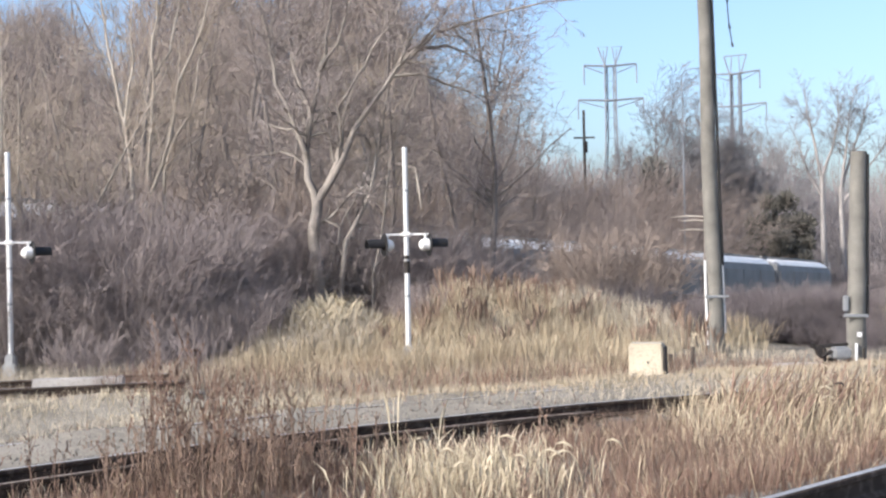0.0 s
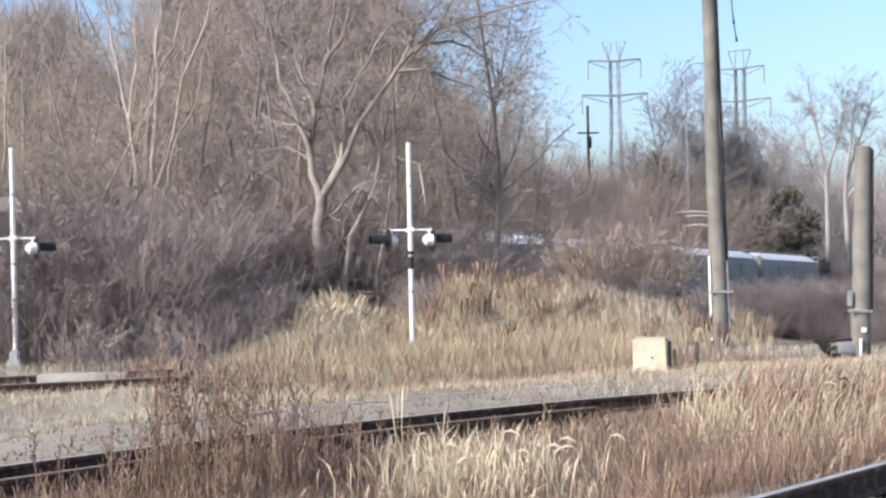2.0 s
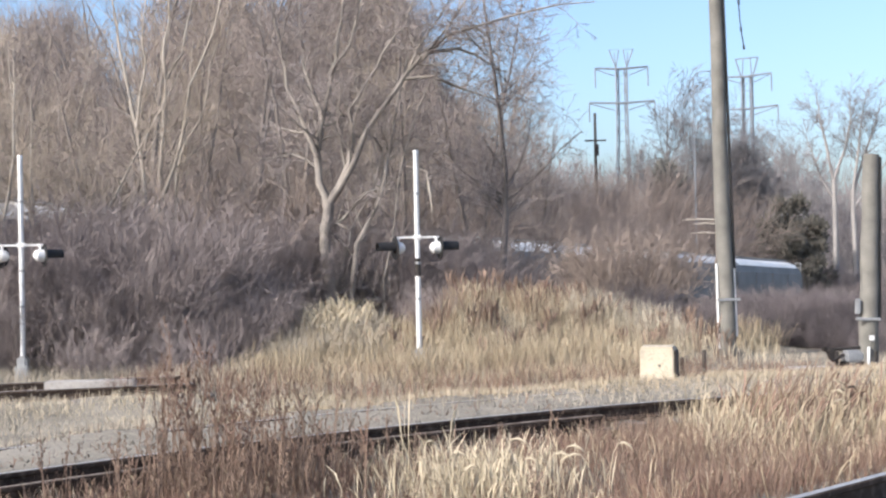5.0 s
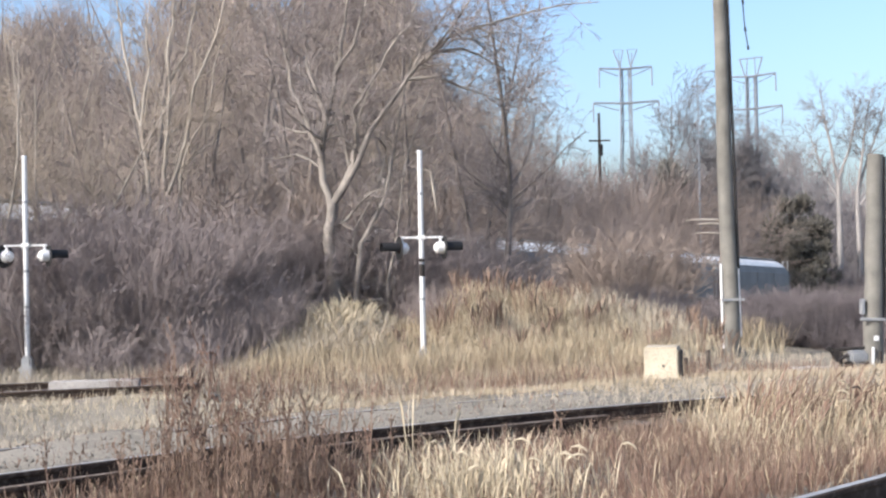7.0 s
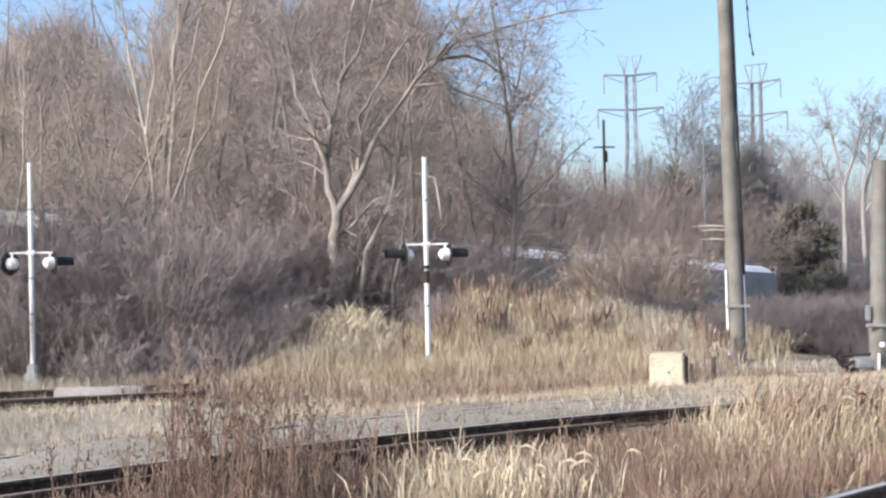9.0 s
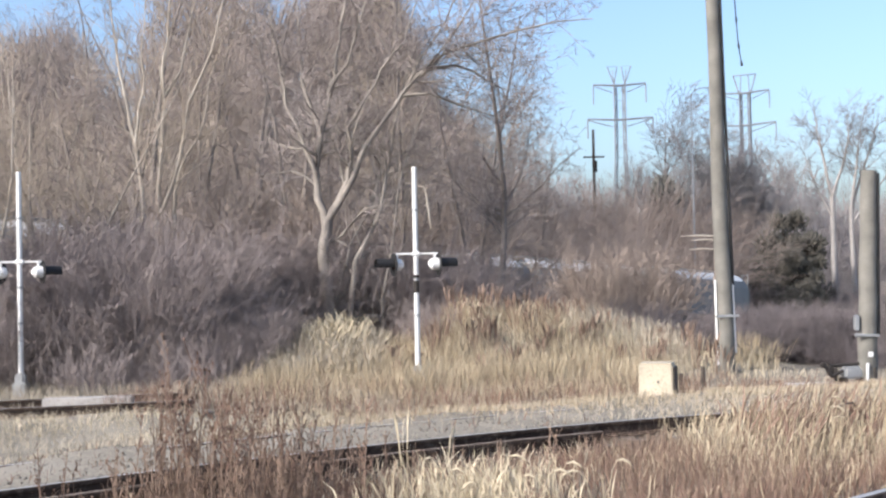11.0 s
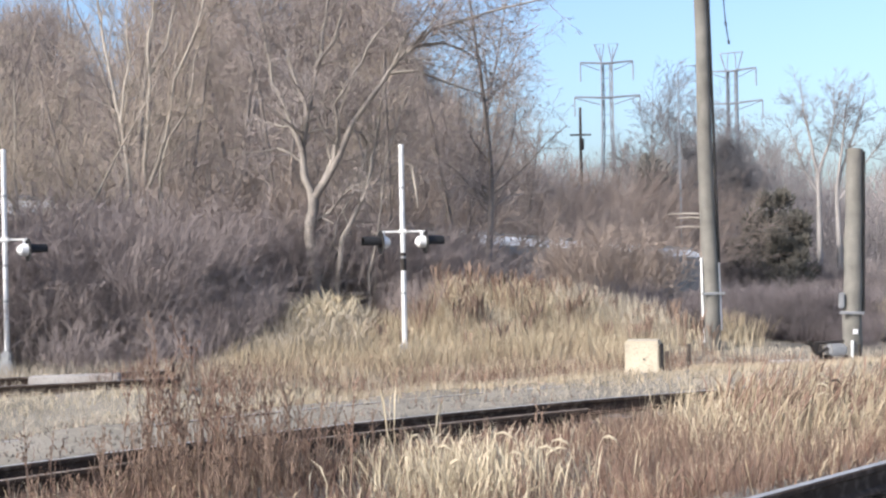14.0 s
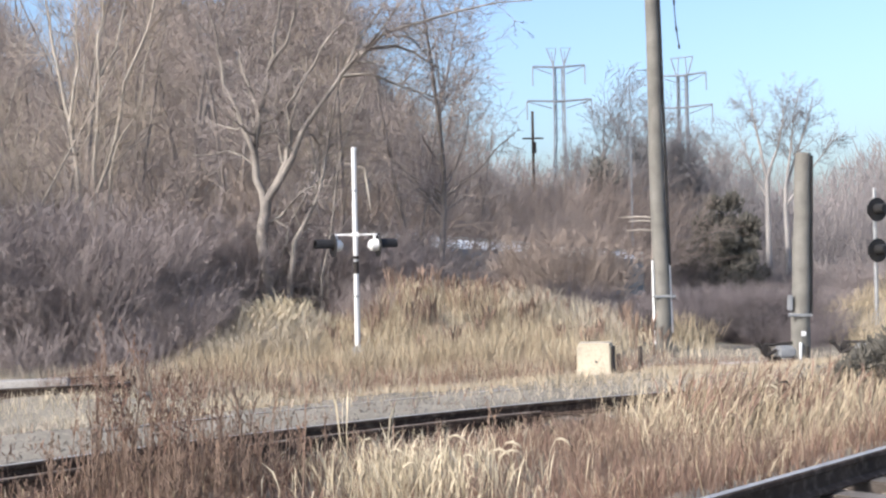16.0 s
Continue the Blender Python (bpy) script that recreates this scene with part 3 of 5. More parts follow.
def sprout(rng, wood, twigs, pts, r0, r1, level, spec):
    """Lay the limb along pts with radii r0 to r1, and its side branches; thin ones go to the crown."""
    n = len(pts)
    radii = [r0 + (r1 - r0) * i / (n - 1) for i in range(n)]
    (wood if r0 > spec["split"] else twigs).add(pts, radii, 7 if r0 > .09 else 5 if r0 > .03 else 3)
    if level >= spec["levels"]:
        return
    total = sum((pts[i + 1] - pts[i]).length for i in range(n - 1))
    kids = max(2, int(total * spec["dens"][level]))
    for _ in range(kids):
        u = rng.uniform(spec["from"] if level == 0 else .12, .98) * (n - 1)
        i = min(int(u), n - 2)
        p = pts[i].lerp(pts[i + 1], u - i)
        d = (pts[i + 1] - pts[i]).normalized()
        side = d.orthogonal().normalized()
        side.rotate(Matrix.Rotation(rng.uniform(0, 6.283), 3, d))
        a = radians(rng.uniform(*spec["angle"]))
        nd = d * math.cos(a) + side * math.sin(a)
        ln = min(total * .62, spec["len"][level]) * rng.uniform(.55, 1.15) * (1.15 - .5 * u / (n - 1))
        r = max(spec["rmin"], radii[i] * rng.uniform(*spec["thick"]))
        if level + 1 >= spec["levels"]:
            twigs.spike(p, p + (nd + Vector((0, 0, spec["up"]))).normalized() * ln, spec["rmin"])
            continue
        sprout(rng, wood, twigs, wander(rng, p, nd, ln, spec["seg"][min(level, 2)], spec["bend"], spec["up"]), r, max(spec["rmin"] * .8, r * .3), level + 1, spec)


def spec(**k):
    s = dict(levels=3, dens=(2.2, 3.2, 4.5), len=(3.0, 1.4, .6, .4), angle=(25, 60), bend=.12, up=.06, rmin=.006, split=.03, seg=(4, 3, 2), thick=(.28, .5))
    s["from"] = .25
    s.update(k)
    return s


def finish_tree(wood, twigs, bark, twig, label, category="tree", group=""):
    root = tagged(new("tree"), label, category, group)
    put("trunk", wood.mesh("trunk", bark), root)
    put("crown", twigs.mesh("crown", twig, False), root, "bare twigs")
    return root


def tree(seed, h, r, bark, twig, label, group="", stems=1, fan=.1, sp=None):
    rng = random.Random(seed)
    wood, twigs, sp = Tubes(), Tubes(), sp or spec()
    for k in range(stems):
        a = 6.283 * k / max(1, stems) + rng.uniform(-.5, .5)
        d = Vector((math.cos(a) * fan, math.sin(a) * fan, 1))
        hh = h * rng.uniform(.8, 1.05) if stems > 1 else h
        pts = wander(rng, Vector((math.cos(a) * .12, math.sin(a) * .12, -.15)) if stems > 1 else Vector((0, 0, -.15)), d, hh, 9, .06, .04)
        sprout(rng, wood, twigs, pts, r * rng.uniform(.8, 1.1), .015, 0, sp)
    return finish_tree(wood, twigs, bark, twig, label, group=group)


def limb(rng, wood, twigs, sp, r0, r1, level, depth, *pts):
    """A limb through points (x, z) of the tree's own plane, drifting depth metres back on the way."""
    n = len(pts)
    line = [Vector((x, depth * i / (n - 1) + .06 * math.sin(1.7 * i + x * 3) * (i > 0), z)) for i, (x, z) in enumerate(pts)]
    fine = []
    for i in range(n - 1):                                  # kinks between the bends
        fine.append(line[i])
        fine.append(line[i].lerp(line[i + 1], rng.uniform(.4, .6)) + Vector((rng.gauss(0, .035), rng.gauss(0, .03), 0)))
    fine.append(line[-1])
    sprout(rng, wood, twigs, fine, r0, r1, level, sp)


def hero_tree():
    rng = random.Random(21)
    wood, twigs = Tubes(), Tubes()
    V = Vector
    sp = spec(levels=4, dens=(2.8, 4.2, 6.0, 7.0), len=(2.0, 1.2, .75, .45), rmin=.006, split=.017, thick=(.36, .56), angle=(28, 72), bend=.2, up=.03)
    sp["from"] = .16

    def grow_limb(r0, r1, level, depth, *pts):
        limb(rng, wood, twigs, sp, r0, r1, level, depth, *pts)
    grow_limb(.175, .135, 9, 0, (.1, -.1), (.1, 1.0), (.05, 2.36), (-.01, 3.23), (.09, 3.95))
    grow_limb(.11, .022, 0, .5, (.05, 3.7), (-.16, 4.41), (-.2, 5.19), (-.03, 6.16), (.18, 7.13), (.34, 8.09), (.5, 8.97), (.77, 10.55))
    grow_limb(.075, .018, 0, -.3, (.09, 3.85), (.35, 4.3), (.65, 4.87), (.75, 5.37), (.66, 6.2), (.9, 6.5), (1.39, 7.27), (1.88, 8.05), (2.21, 8.6), (2.84, 10.1))
    grow_limb(.095, .02, 0, -.6, (.12, 3.88), (.42, 4.3), (.77, 4.88), (1.07, 5.65), (1.67, 6.41), (2.07, 6.99), (2.52, 7.47), (3.09, 8.05), (3.9, 9.2))
    grow_limb(.055, .012, 0, -.4, (2.52, 7.47), (3.16, 8.05), (4.17, 8.32), (5.04, 8.56), (6.05, 8.74), (6.91, 8.76))
    grow_limb(.05, .012, 0, .3, (2.72, 7.66), (3.44, 7.75), (3.91, 7.6), (4.38, 7.27), (4.79, 6.79))
    grow_limb(.05, .012, 0, .5, (2.07, 6.99), (2.78, 7.05), (3.56, 6.75), (4.28, 6.51), (4.99, 6.21))
    grow_limb(.07, .018, 0, .5, (-.19, 5.07), (-.48, 5.78), (-.95, 6.85), (-1.11, 7.84), (-1.2, 8.43), (-1.4, 9.9))
    grow_limb(.055, .015, 0, .8, (-.03, 6.16), (-.31, 6.83), (-.56, 7.55), (-.64, 8.56), (-.68, 9.9))
    grow_limb(.055, .015, 0, -.5, (.18, 7.13), (.71, 7.81), (.99, 8.67), (1.33, 9.8))
    grow_limb(.05, .012, 2, -.3, (.04, 3.23), (.45, 3.46), (1.04, 4.1), (1.36, 4.19), (1.81, 4.18))
    grow_limb(.085, .02, 0, .3, (.6, 0), (.65, 1.78), (.78, 2.81), (1.15, 3.5), (1.44, 4.13), (1.57, 4.92), (1.7, 5.49), (1.98, 6.85), (2.45, 8.35))
    grow_limb(.05, .02, 1, .3, (.2, .6), (.23, 1.79), (.46, 2.5), (.62, 3.21), (1.21, 4.21), (1.5, 5.3))
    grow_limb(.045, .015, 1, .5, (1.5, 0), (1.45, 1.9), (1.75, 3.4), (1.9, 4.6), (2.3, 6.0), (2.9, 7.4))
    grow_limb(.05, .012, 0, .2, (1.98, 6.85), (2.5, 7.9), (3.2, 8.9), (3.6, 10.2))
    pale = Tubes()
    pale.add([V((2.6, -.55, 4.6)), V((2.66, -.55, 4.2)), V((2.73, -.55, 3.55))], [.012, .035, .012], 6)
    pale.add([V((2.1, -.4, 4.75)), V((2.6, -.55, 4.6))], [.012, .012], 5)
    t = finish_tree(wood, twigs, M_LIMB, M_TWIG, "large bare spreading tree with forked grey limbs behind the crossing")
    put("broken_limb", pale.mesh("broken_limb", M_PALEBARK), t, "bleached barkless broken limb")
    t.matrix_basis = pose(-3.25, 31, -.45)
    return t


def pale_tree():
    rng = random.Random(31)
    wood, twigs = Tubes(), Tubes()
    sp = spec(levels=3, dens=(2.4, 3.4, 5.0), len=(1.8, 1.0, .65), rmin=.006, split=.016, thick=(.26, .45), angle=(18, 55), bend=.16, up=.07)
    sp["from"] = .32

    def grow_limb(r0, r1, level, depth, *pts):
        limb(rng, wood, twigs, sp, r0, r1, level, depth, *pts)
    grow_limb(.08, .02, 0, .4, (-.1, 0), (-.22, 2.17), (-.34, 3.89), (-.42, 5.0), (-.55, 6.03), (-.79, 7.06), (-1.02, 8.07), (-1.11, 8.8), (-1.3, 10.6))
    grow_limb(.075, .02, 0, -.2, (.02, 0), (.03, 2.16), (.08, 4.29), (.14, 5.31), (.21, 6.53), (.28, 7.34), (.3, 8.34), (.43, 9.36), (.52, 11))
    grow_limb(.075, .02, 0, -.5, (-.05, 0), (-.1, 2.16), (.01, 3.89), (.49, 4.99), (.82, 6.2), (.99, 7.11), (1.46, 8.12), (1.72, 8.73), (2.16, 10.6))
    grow_limb(.055, .015, 0, .2, (.2, 0), (.27, 2.15), (.48, 3.98), (.59, 5.3), (1.12, 6.19), (1.35, 7.09), (1.59, 8.3))
    grow_limb(.045, .012, 0, .5, (-.55, 6.03), (-.46, 7.05), (-.34, 7.88), (-.42, 8.78), (-.32, 10.3))
    grow_limb(.045, .012, 0, .4, (.28, 7.34), (.69, 8.0), (.86, 9.05), (1.19, 10.5))
    t = finish_tree(wood, twigs, M_PALEBARK, M_TANTWIG, "pale multi-stemmed bare tree in the thicket", group="trees of the thicket")
    t.matrix_basis = pose(-7.85, 32.4, -.45)
    return t


pale_tree()
hero_tree()

FINE = spec(levels=3, dens=(2.4, 3.5, 5.4), len=(3.0, 1.5, .9), rmin=.0075, split=.03, up=.03, angle=(28, 70), bend=.17, thick=(.24, .42))
OPEN = spec(levels=3, dens=(1.9, 2.8, 4.4), len=(2.4, 1.4, .8), rmin=.007, split=.022, up=.08, angle=(18, 50), bend=.15, thick=(.24, .42))
OPEN["from"] = .38
PROTO = [tree(31, 12.5, .085, M_PALEBARK, M_TANTWIG, "pale multi-stemmed bare tree in the thicket", "trees of the thicket", 6, .15, OPEN),
         tree(32, 14.0, .15, M_BARK, M_TANTWIG, "tall bare tree with tan twigs in the thicket", "trees of the thicket", 1, .1, FINE),
         tree(33, 12.0, .12, M_BARK, M_BROWNTWIG, "bare brown-twigged tree in the thicket", "trees of the thicket", 2, .15, FINE),
         tree(34, 15.0, .14, M_BARK, M_BROWNTWIG, "tall slim bare tree in the thicket", "trees of the thicket", 1, .05, FINE),
         tree(35, 11.0, .09, M_PALEBARK, M_TANTWIG, "pale slim bare trees in the thicket", "trees of the thicket", 3, .16, FINE)]
WIDE = spec(levels=4, dens=(1.0, 1.4, 2.2, 3.2), len=(8.0, 4.6, 2.4, 1.3), rmin=.017, split=.07, up=.05, angle=(22, 58), bend=.16, thick=(.3, .55))
WIDE["from"] = .3
FAR = [tree(41, 22, .36, M_FARTREE, M_FARTREE, "bare far tree with haze in its pale colour", "far trees", 1, .1, WIDE),
       tree(42, 20, .3, M_FARTREE, M_FARTREE, "bare far tree with haze in its pale colour", "far trees", 2, .15, WIDE)]


def stand(proto, x, y, s=1.0, rz=0, first=[]):
    m = pose(x, y, gz(x, y) - .05, 0, 0, rz)
    if proto.name not in first:
        first.append(proto.name)
        proto.scale = (s, s, s)
        proto.matrix_basis = m @ Matrix.Diagonal((s, s, s, 1))
        return proto
    ob = copy_thing(proto, m)
    ob.scale = (s, s, s)
    return ob


rngt = random.Random(77)
CROWN = spec(levels=4, dens=(3.6, 3.8, 5.0, 6.0), len=(2.7, 1.4, .8, .45), rmin=.006, split=.018, thick=(.26, .44), up=.02, angle=(35, 75), bend=.18)
CROWN["from"] = .3
second = tree(36, 11.0, .12, M_BARK, M_TWIG, "dark-trunked bare tree with a spreading twiggy crown", "", 1, .03, CROWN)
second.matrix_basis = pose(1.05, 34.0, gz(1.05, 34.0) - .1)
stand(PROTO[0], -16.5, 50, 1.0, 20)
stand(PROTO[4], -10.55, 31.2, .8, 40)
for k, x, y, s in ((4, -11.6, 29.5, .75), (1, -1.4, 36, .85), (2, .8, 37.5, .95),
                   (2, -5.0, 38, 1.0), (2, -9.8, 35.5, .9)):
    stand(PROTO[k], x, y, s, rngt.uniform(0, 360))


def clear_of_train(x, y, d=4.0):
    return abs((x - TRAIN_0.x) * TRAIN_U.y - (y - TRAIN_0.y) * TRAIN_U.x) > d


n = 0
while n < 66:                                              # the thicket behind the train's track
    y = rngt.uniform(46, 88)
    x = rngt.uniform(-.42 * y, .085 * y)
    if clear_of_train(x, y) and (x - TRAIN_0.x) * TRAIN_U.y < (y - TRAIN_0.y) * TRAIN_U.x:
        stand(PROTO[rngt.choice((1, 2, 3, 3, 2, 0, 4))], x, y, rngt.uniform(.9, 1.35) * (1 if x < .03 * y else .72) * (.85 if x < -.27 * y else 1), rngt.uniform(0, 360))
        n += 1
for x, y, s in ((-17, 58, 1.35), (-20, 69, 1.5), (-23.5, 80, 1.6), (-14, 64, 1.4), (-26, 84, 1.6), (-10, 74, 1.5), (-6, 80, 1.5), (-15, 86, 1.6), (-2, 84, 1.4), (4.5, 72, 1.2), (3.0, 68, 1.25), (5.7, 76, .9), (2.2, 74, 1.3)):
    stand(PROTO[int(abs(x)) % 3 + 1], x, y, s * (.85 if x < -.265 * y else 1), rngt.uniform(0, 360))
def roadside_tree():
    """Two tall pale trunks that fork into wide fine crowns."""
    rng = random.Random(43)
    wood, twigs = Tubes(), Tubes()
    sp = spec(levels=3, dens=(2.0, 3.2, 4.2), len=(3.4, 2.0, 1.2), rmin=.014, split=.06, thick=(.28, .46), angle=(24, 62), bend=.18, up=.04)
    sp["from"] = .2

    def grow_limb(r0, r1, level, depth, *pts):
        limb(rng, wood, twigs, sp, r0, r1, level, depth, *pts)
    grow_limb(.32, .22, 9, 0, (-1.2, -.2), (-1.2, 3.6), (-1.2, 8.5), (-1.2, 13))
    grow_limb(.18, .03, 0, .5, (-1.2, 12.7), (-1.8, 16.4), (-2.4, 19.5), (-2.6, 22))
    grow_limb(.17, .03, 0, -.5, (-1.2, 12.9), (-.1, 16.1), (.4, 18.9), (.3, 21.8))
    grow_limb(.13, .03, 0, .4, (-1.2, 10.7), (-2.5, 13.4), (-3.3, 16.2), (-4.2, 18.6))
    grow_limb(.3, .21, 9, 0, (.8, -.2), (.7, 3.5), (.6, 7.9), (.6, 11.8))
    grow_limb(.17, .03, 0, .5, (.6, 11.6), (1.8, 15.3), (2.9, 18.3), (3.7, 21.4))
    grow_limb(.16, .03, 0, -.5, (.6, 11.7), (1.1, 15.6), (1.4, 18.8), (2, 22.2))
    grow_limb(.13, .03, 0, .4, (.7, 10.1), (2.9, 13.3), (4.6, 15.5), (6.2, 17.8))
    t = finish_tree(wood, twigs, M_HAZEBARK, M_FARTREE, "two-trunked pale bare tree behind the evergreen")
    t.matrix_basis = pose(38, 118, -3.2)
    t.scale = (1, 1, .94)


roadside_tree()
for x, y, s in ((35, 135, .8), (31, 140, .85), (28.3, 131, .78), (30.6, 133, .8), (33, 137, .82), (22.3, 128, .98), (25, 129, .98),
                (27, 150, .85), (30, 165, .8), (48, 170, .95), (40, 180, .85), (33, 150, .7), (37, 160, .8), (16, 140, .5), (12, 150, .5), (19, 150, .6)):
    stand(FAR[int(x) % 2], x, y, s, rngt.uniform(0, 360))


# ---------------------------------------------------------------- brush
def bush(seed, h, w, twig, label, group, stems=60, rmin=.006, dens=(3.6, 6.0), lean=(.1, .75)):
    rng = random.Random(seed)
    wood, fine = Tubes(), Tubes()
    sp = spec(levels=2, seg=(2, 2, 2), dens=dens, len=(h * .45, h * .22), rmin=rmin, split=rmin * 1.6, up=.05, bend=.2, angle=(20, 60))
    sp["from"] = .15
    for _ in range(stems):
        a, q = rng.uniform(0, 6.283), rng.uniform(0, 1) ** .5 * w * .5
        la = rng.uniform(*lean)
        d = Vector((math.cos(a) * la, math.sin(a) * la, 1))
        sprout(rng, wood, fine, wander(rng, Vector((math.cos(a) * q, math.sin(a) * q, -.1)), d, h * rng.uniform(.55, 1.1), 5, .11, .0), rmin * 1.75, rmin, 0, sp)
    root = tagged(new("bush"), label, "bush", group)
    put("framework", wood.mesh("framework", twig, False), root)
    put("crown", fine.mesh("crown", twig, False), root)
    return root


def stand_bush(proto, x, y, s, sz=1.0, first=[]):
    m = pose(x, y, gz(x, y) - .05, 0, 0, rngt.uniform(0, 360))
    if proto.name not in first:
        first.append(proto.name)
        proto.matrix_basis = m @ Matrix.Diagonal((s, s, s * sz, 1))
        return
    ob = copy_thing(proto, m)
    ob.scale = (s, s, s * sz)


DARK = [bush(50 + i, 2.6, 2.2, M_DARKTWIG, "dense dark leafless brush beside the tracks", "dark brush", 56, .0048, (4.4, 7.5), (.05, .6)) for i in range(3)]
DIM = [bush(55 + i, 2.6, 2.2, M_SHADETWIG, "low leafless brush beyond the poles, shade put in its twig colour", "blackish brush", 50, .0055, (4.0, 6.5), (.05, .6)) for i in range(2)]
SCRUB = [bush(70 + i, 2.6, 2.2, M_DARKTWIG, "low leafless scrub with thin stems", "low scrub", 20, .011, (2.4, 4.5)) for i in range(2)]
BROWN = [bush(60 + i, 4.6, 4.2, M_SHRUB, "large rounded leafless brown shrub", "brown shrubs", 40, .014, (2.2, 4.2)) for i in range(2)]
FARBROWN = [bush(80 + i, 4.6, 4.2, M_FARSHRUB, "large leafless grey-brown thicket shrub far off", "far shrubs", 60, .0055, (3.0, 5.0), (.1, .6)) for i in range(2)]
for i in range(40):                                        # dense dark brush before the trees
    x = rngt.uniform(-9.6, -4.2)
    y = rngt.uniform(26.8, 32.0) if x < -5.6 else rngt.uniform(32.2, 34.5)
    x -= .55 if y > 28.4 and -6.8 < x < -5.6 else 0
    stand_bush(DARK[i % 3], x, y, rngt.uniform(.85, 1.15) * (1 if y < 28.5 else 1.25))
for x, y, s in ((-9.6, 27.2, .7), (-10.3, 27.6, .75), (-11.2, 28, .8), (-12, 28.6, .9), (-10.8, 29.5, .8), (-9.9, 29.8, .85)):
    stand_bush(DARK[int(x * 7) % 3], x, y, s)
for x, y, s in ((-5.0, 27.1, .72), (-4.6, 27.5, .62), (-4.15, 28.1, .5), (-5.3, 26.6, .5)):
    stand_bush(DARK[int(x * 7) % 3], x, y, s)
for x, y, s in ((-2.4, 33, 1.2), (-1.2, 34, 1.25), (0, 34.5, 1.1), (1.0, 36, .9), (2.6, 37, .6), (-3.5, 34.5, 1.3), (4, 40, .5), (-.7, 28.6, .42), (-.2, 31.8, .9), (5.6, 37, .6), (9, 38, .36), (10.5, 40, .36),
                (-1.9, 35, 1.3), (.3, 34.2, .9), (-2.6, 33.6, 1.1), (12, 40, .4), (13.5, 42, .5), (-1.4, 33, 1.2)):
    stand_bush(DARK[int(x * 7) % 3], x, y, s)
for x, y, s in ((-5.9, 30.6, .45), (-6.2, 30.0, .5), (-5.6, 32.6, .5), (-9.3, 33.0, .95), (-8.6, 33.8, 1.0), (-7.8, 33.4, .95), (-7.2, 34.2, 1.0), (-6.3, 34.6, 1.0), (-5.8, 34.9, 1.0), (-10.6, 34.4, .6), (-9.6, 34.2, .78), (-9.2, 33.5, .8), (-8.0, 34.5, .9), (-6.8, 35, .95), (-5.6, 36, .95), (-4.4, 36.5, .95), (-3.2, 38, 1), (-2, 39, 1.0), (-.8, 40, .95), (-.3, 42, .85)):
    stand_bush(BROWN[int(x * 5) % 2], x, y, s)
for x, y, s in ((6.3, 46, .62), (6.4, 48, .8), (6.8, 50, .84), (7.0, 52, .82), (6.5, 50.5, .8), (6.9, 48.6, .74), (5.0, 44, .36), (3.9, 46, .34), (4.6, 47, .36), (7.1, 54, .66), (2.4, 68, 1.6), (5.2, 76, 1.75), (9, 84, 1.7), (12.5, 90, 1.7), (14, 98, 1.9), (0, 64, 1.5), (6.8, 80, 1.8), (18, 106, 1.8), (20, 114, 2.0), (16, 110, 1.9), (10.5, 96, 1.8), (9.2, 101, 2.5), (11.4, 104, 2.7), (13.6, 106, 2.8), (15.6, 108, 2.75), (17.6, 109, 2.6), (19.4, 111, 2.3)):
    stand_bush((FARBROWN if y > 60 else BROWN)[int(x * 5) % 2], x, y, s)
for x, y, s in ((33, 113, 1.7), (36, 113, 1.6), (39, 115, 1.6), (30.5, 112, 1.5), (42, 117, 1.6), (28, 112, 1.6), (45, 119, 1.8), (48, 121, 1.8), (25, 110, 1.5), (34, 116, 1.8), (37.5, 118, 1.9)):
    stand_bush(DARK[int(x) % 3], x, y, s)


for i in range(36):                                        # low brush beyond the poles, its twigs darkened for shade
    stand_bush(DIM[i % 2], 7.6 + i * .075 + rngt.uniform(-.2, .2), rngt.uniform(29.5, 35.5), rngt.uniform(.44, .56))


side_n = Vector((TRAIN_U.y, -TRAIN_U.x, 0))
for i in range(46):                                        # low scrub before the passing cars
    p = TRAIN_0 + TRAIN_U * (4 + i * 1.6) + side_n * rngt.uniform(3.2, 6.5)
    stand_bush(SCRUB[i % 2], p.x, p.y, rngt.uniform(.5, .72) + .004 * i, rngt.uniform(.75, 1.0))
for i in range(22):                                        # sunlit low fringe of the brush
    x, y = -11.8 + i * .33 + rngt.uniform(-.2, .2), rngt.uniform(24.6, 26.8)
    stand_bush(SCRUB[i % 2], x, max(y, 26.5) if abs(x + 9.0) < .8 else y, rngt.uniform(.3, .55))
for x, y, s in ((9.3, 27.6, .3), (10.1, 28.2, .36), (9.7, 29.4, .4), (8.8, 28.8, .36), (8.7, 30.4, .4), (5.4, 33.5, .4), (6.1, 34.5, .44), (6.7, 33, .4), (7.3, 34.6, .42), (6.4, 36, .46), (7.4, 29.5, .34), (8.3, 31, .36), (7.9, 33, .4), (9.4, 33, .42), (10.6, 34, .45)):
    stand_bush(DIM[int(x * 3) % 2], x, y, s)


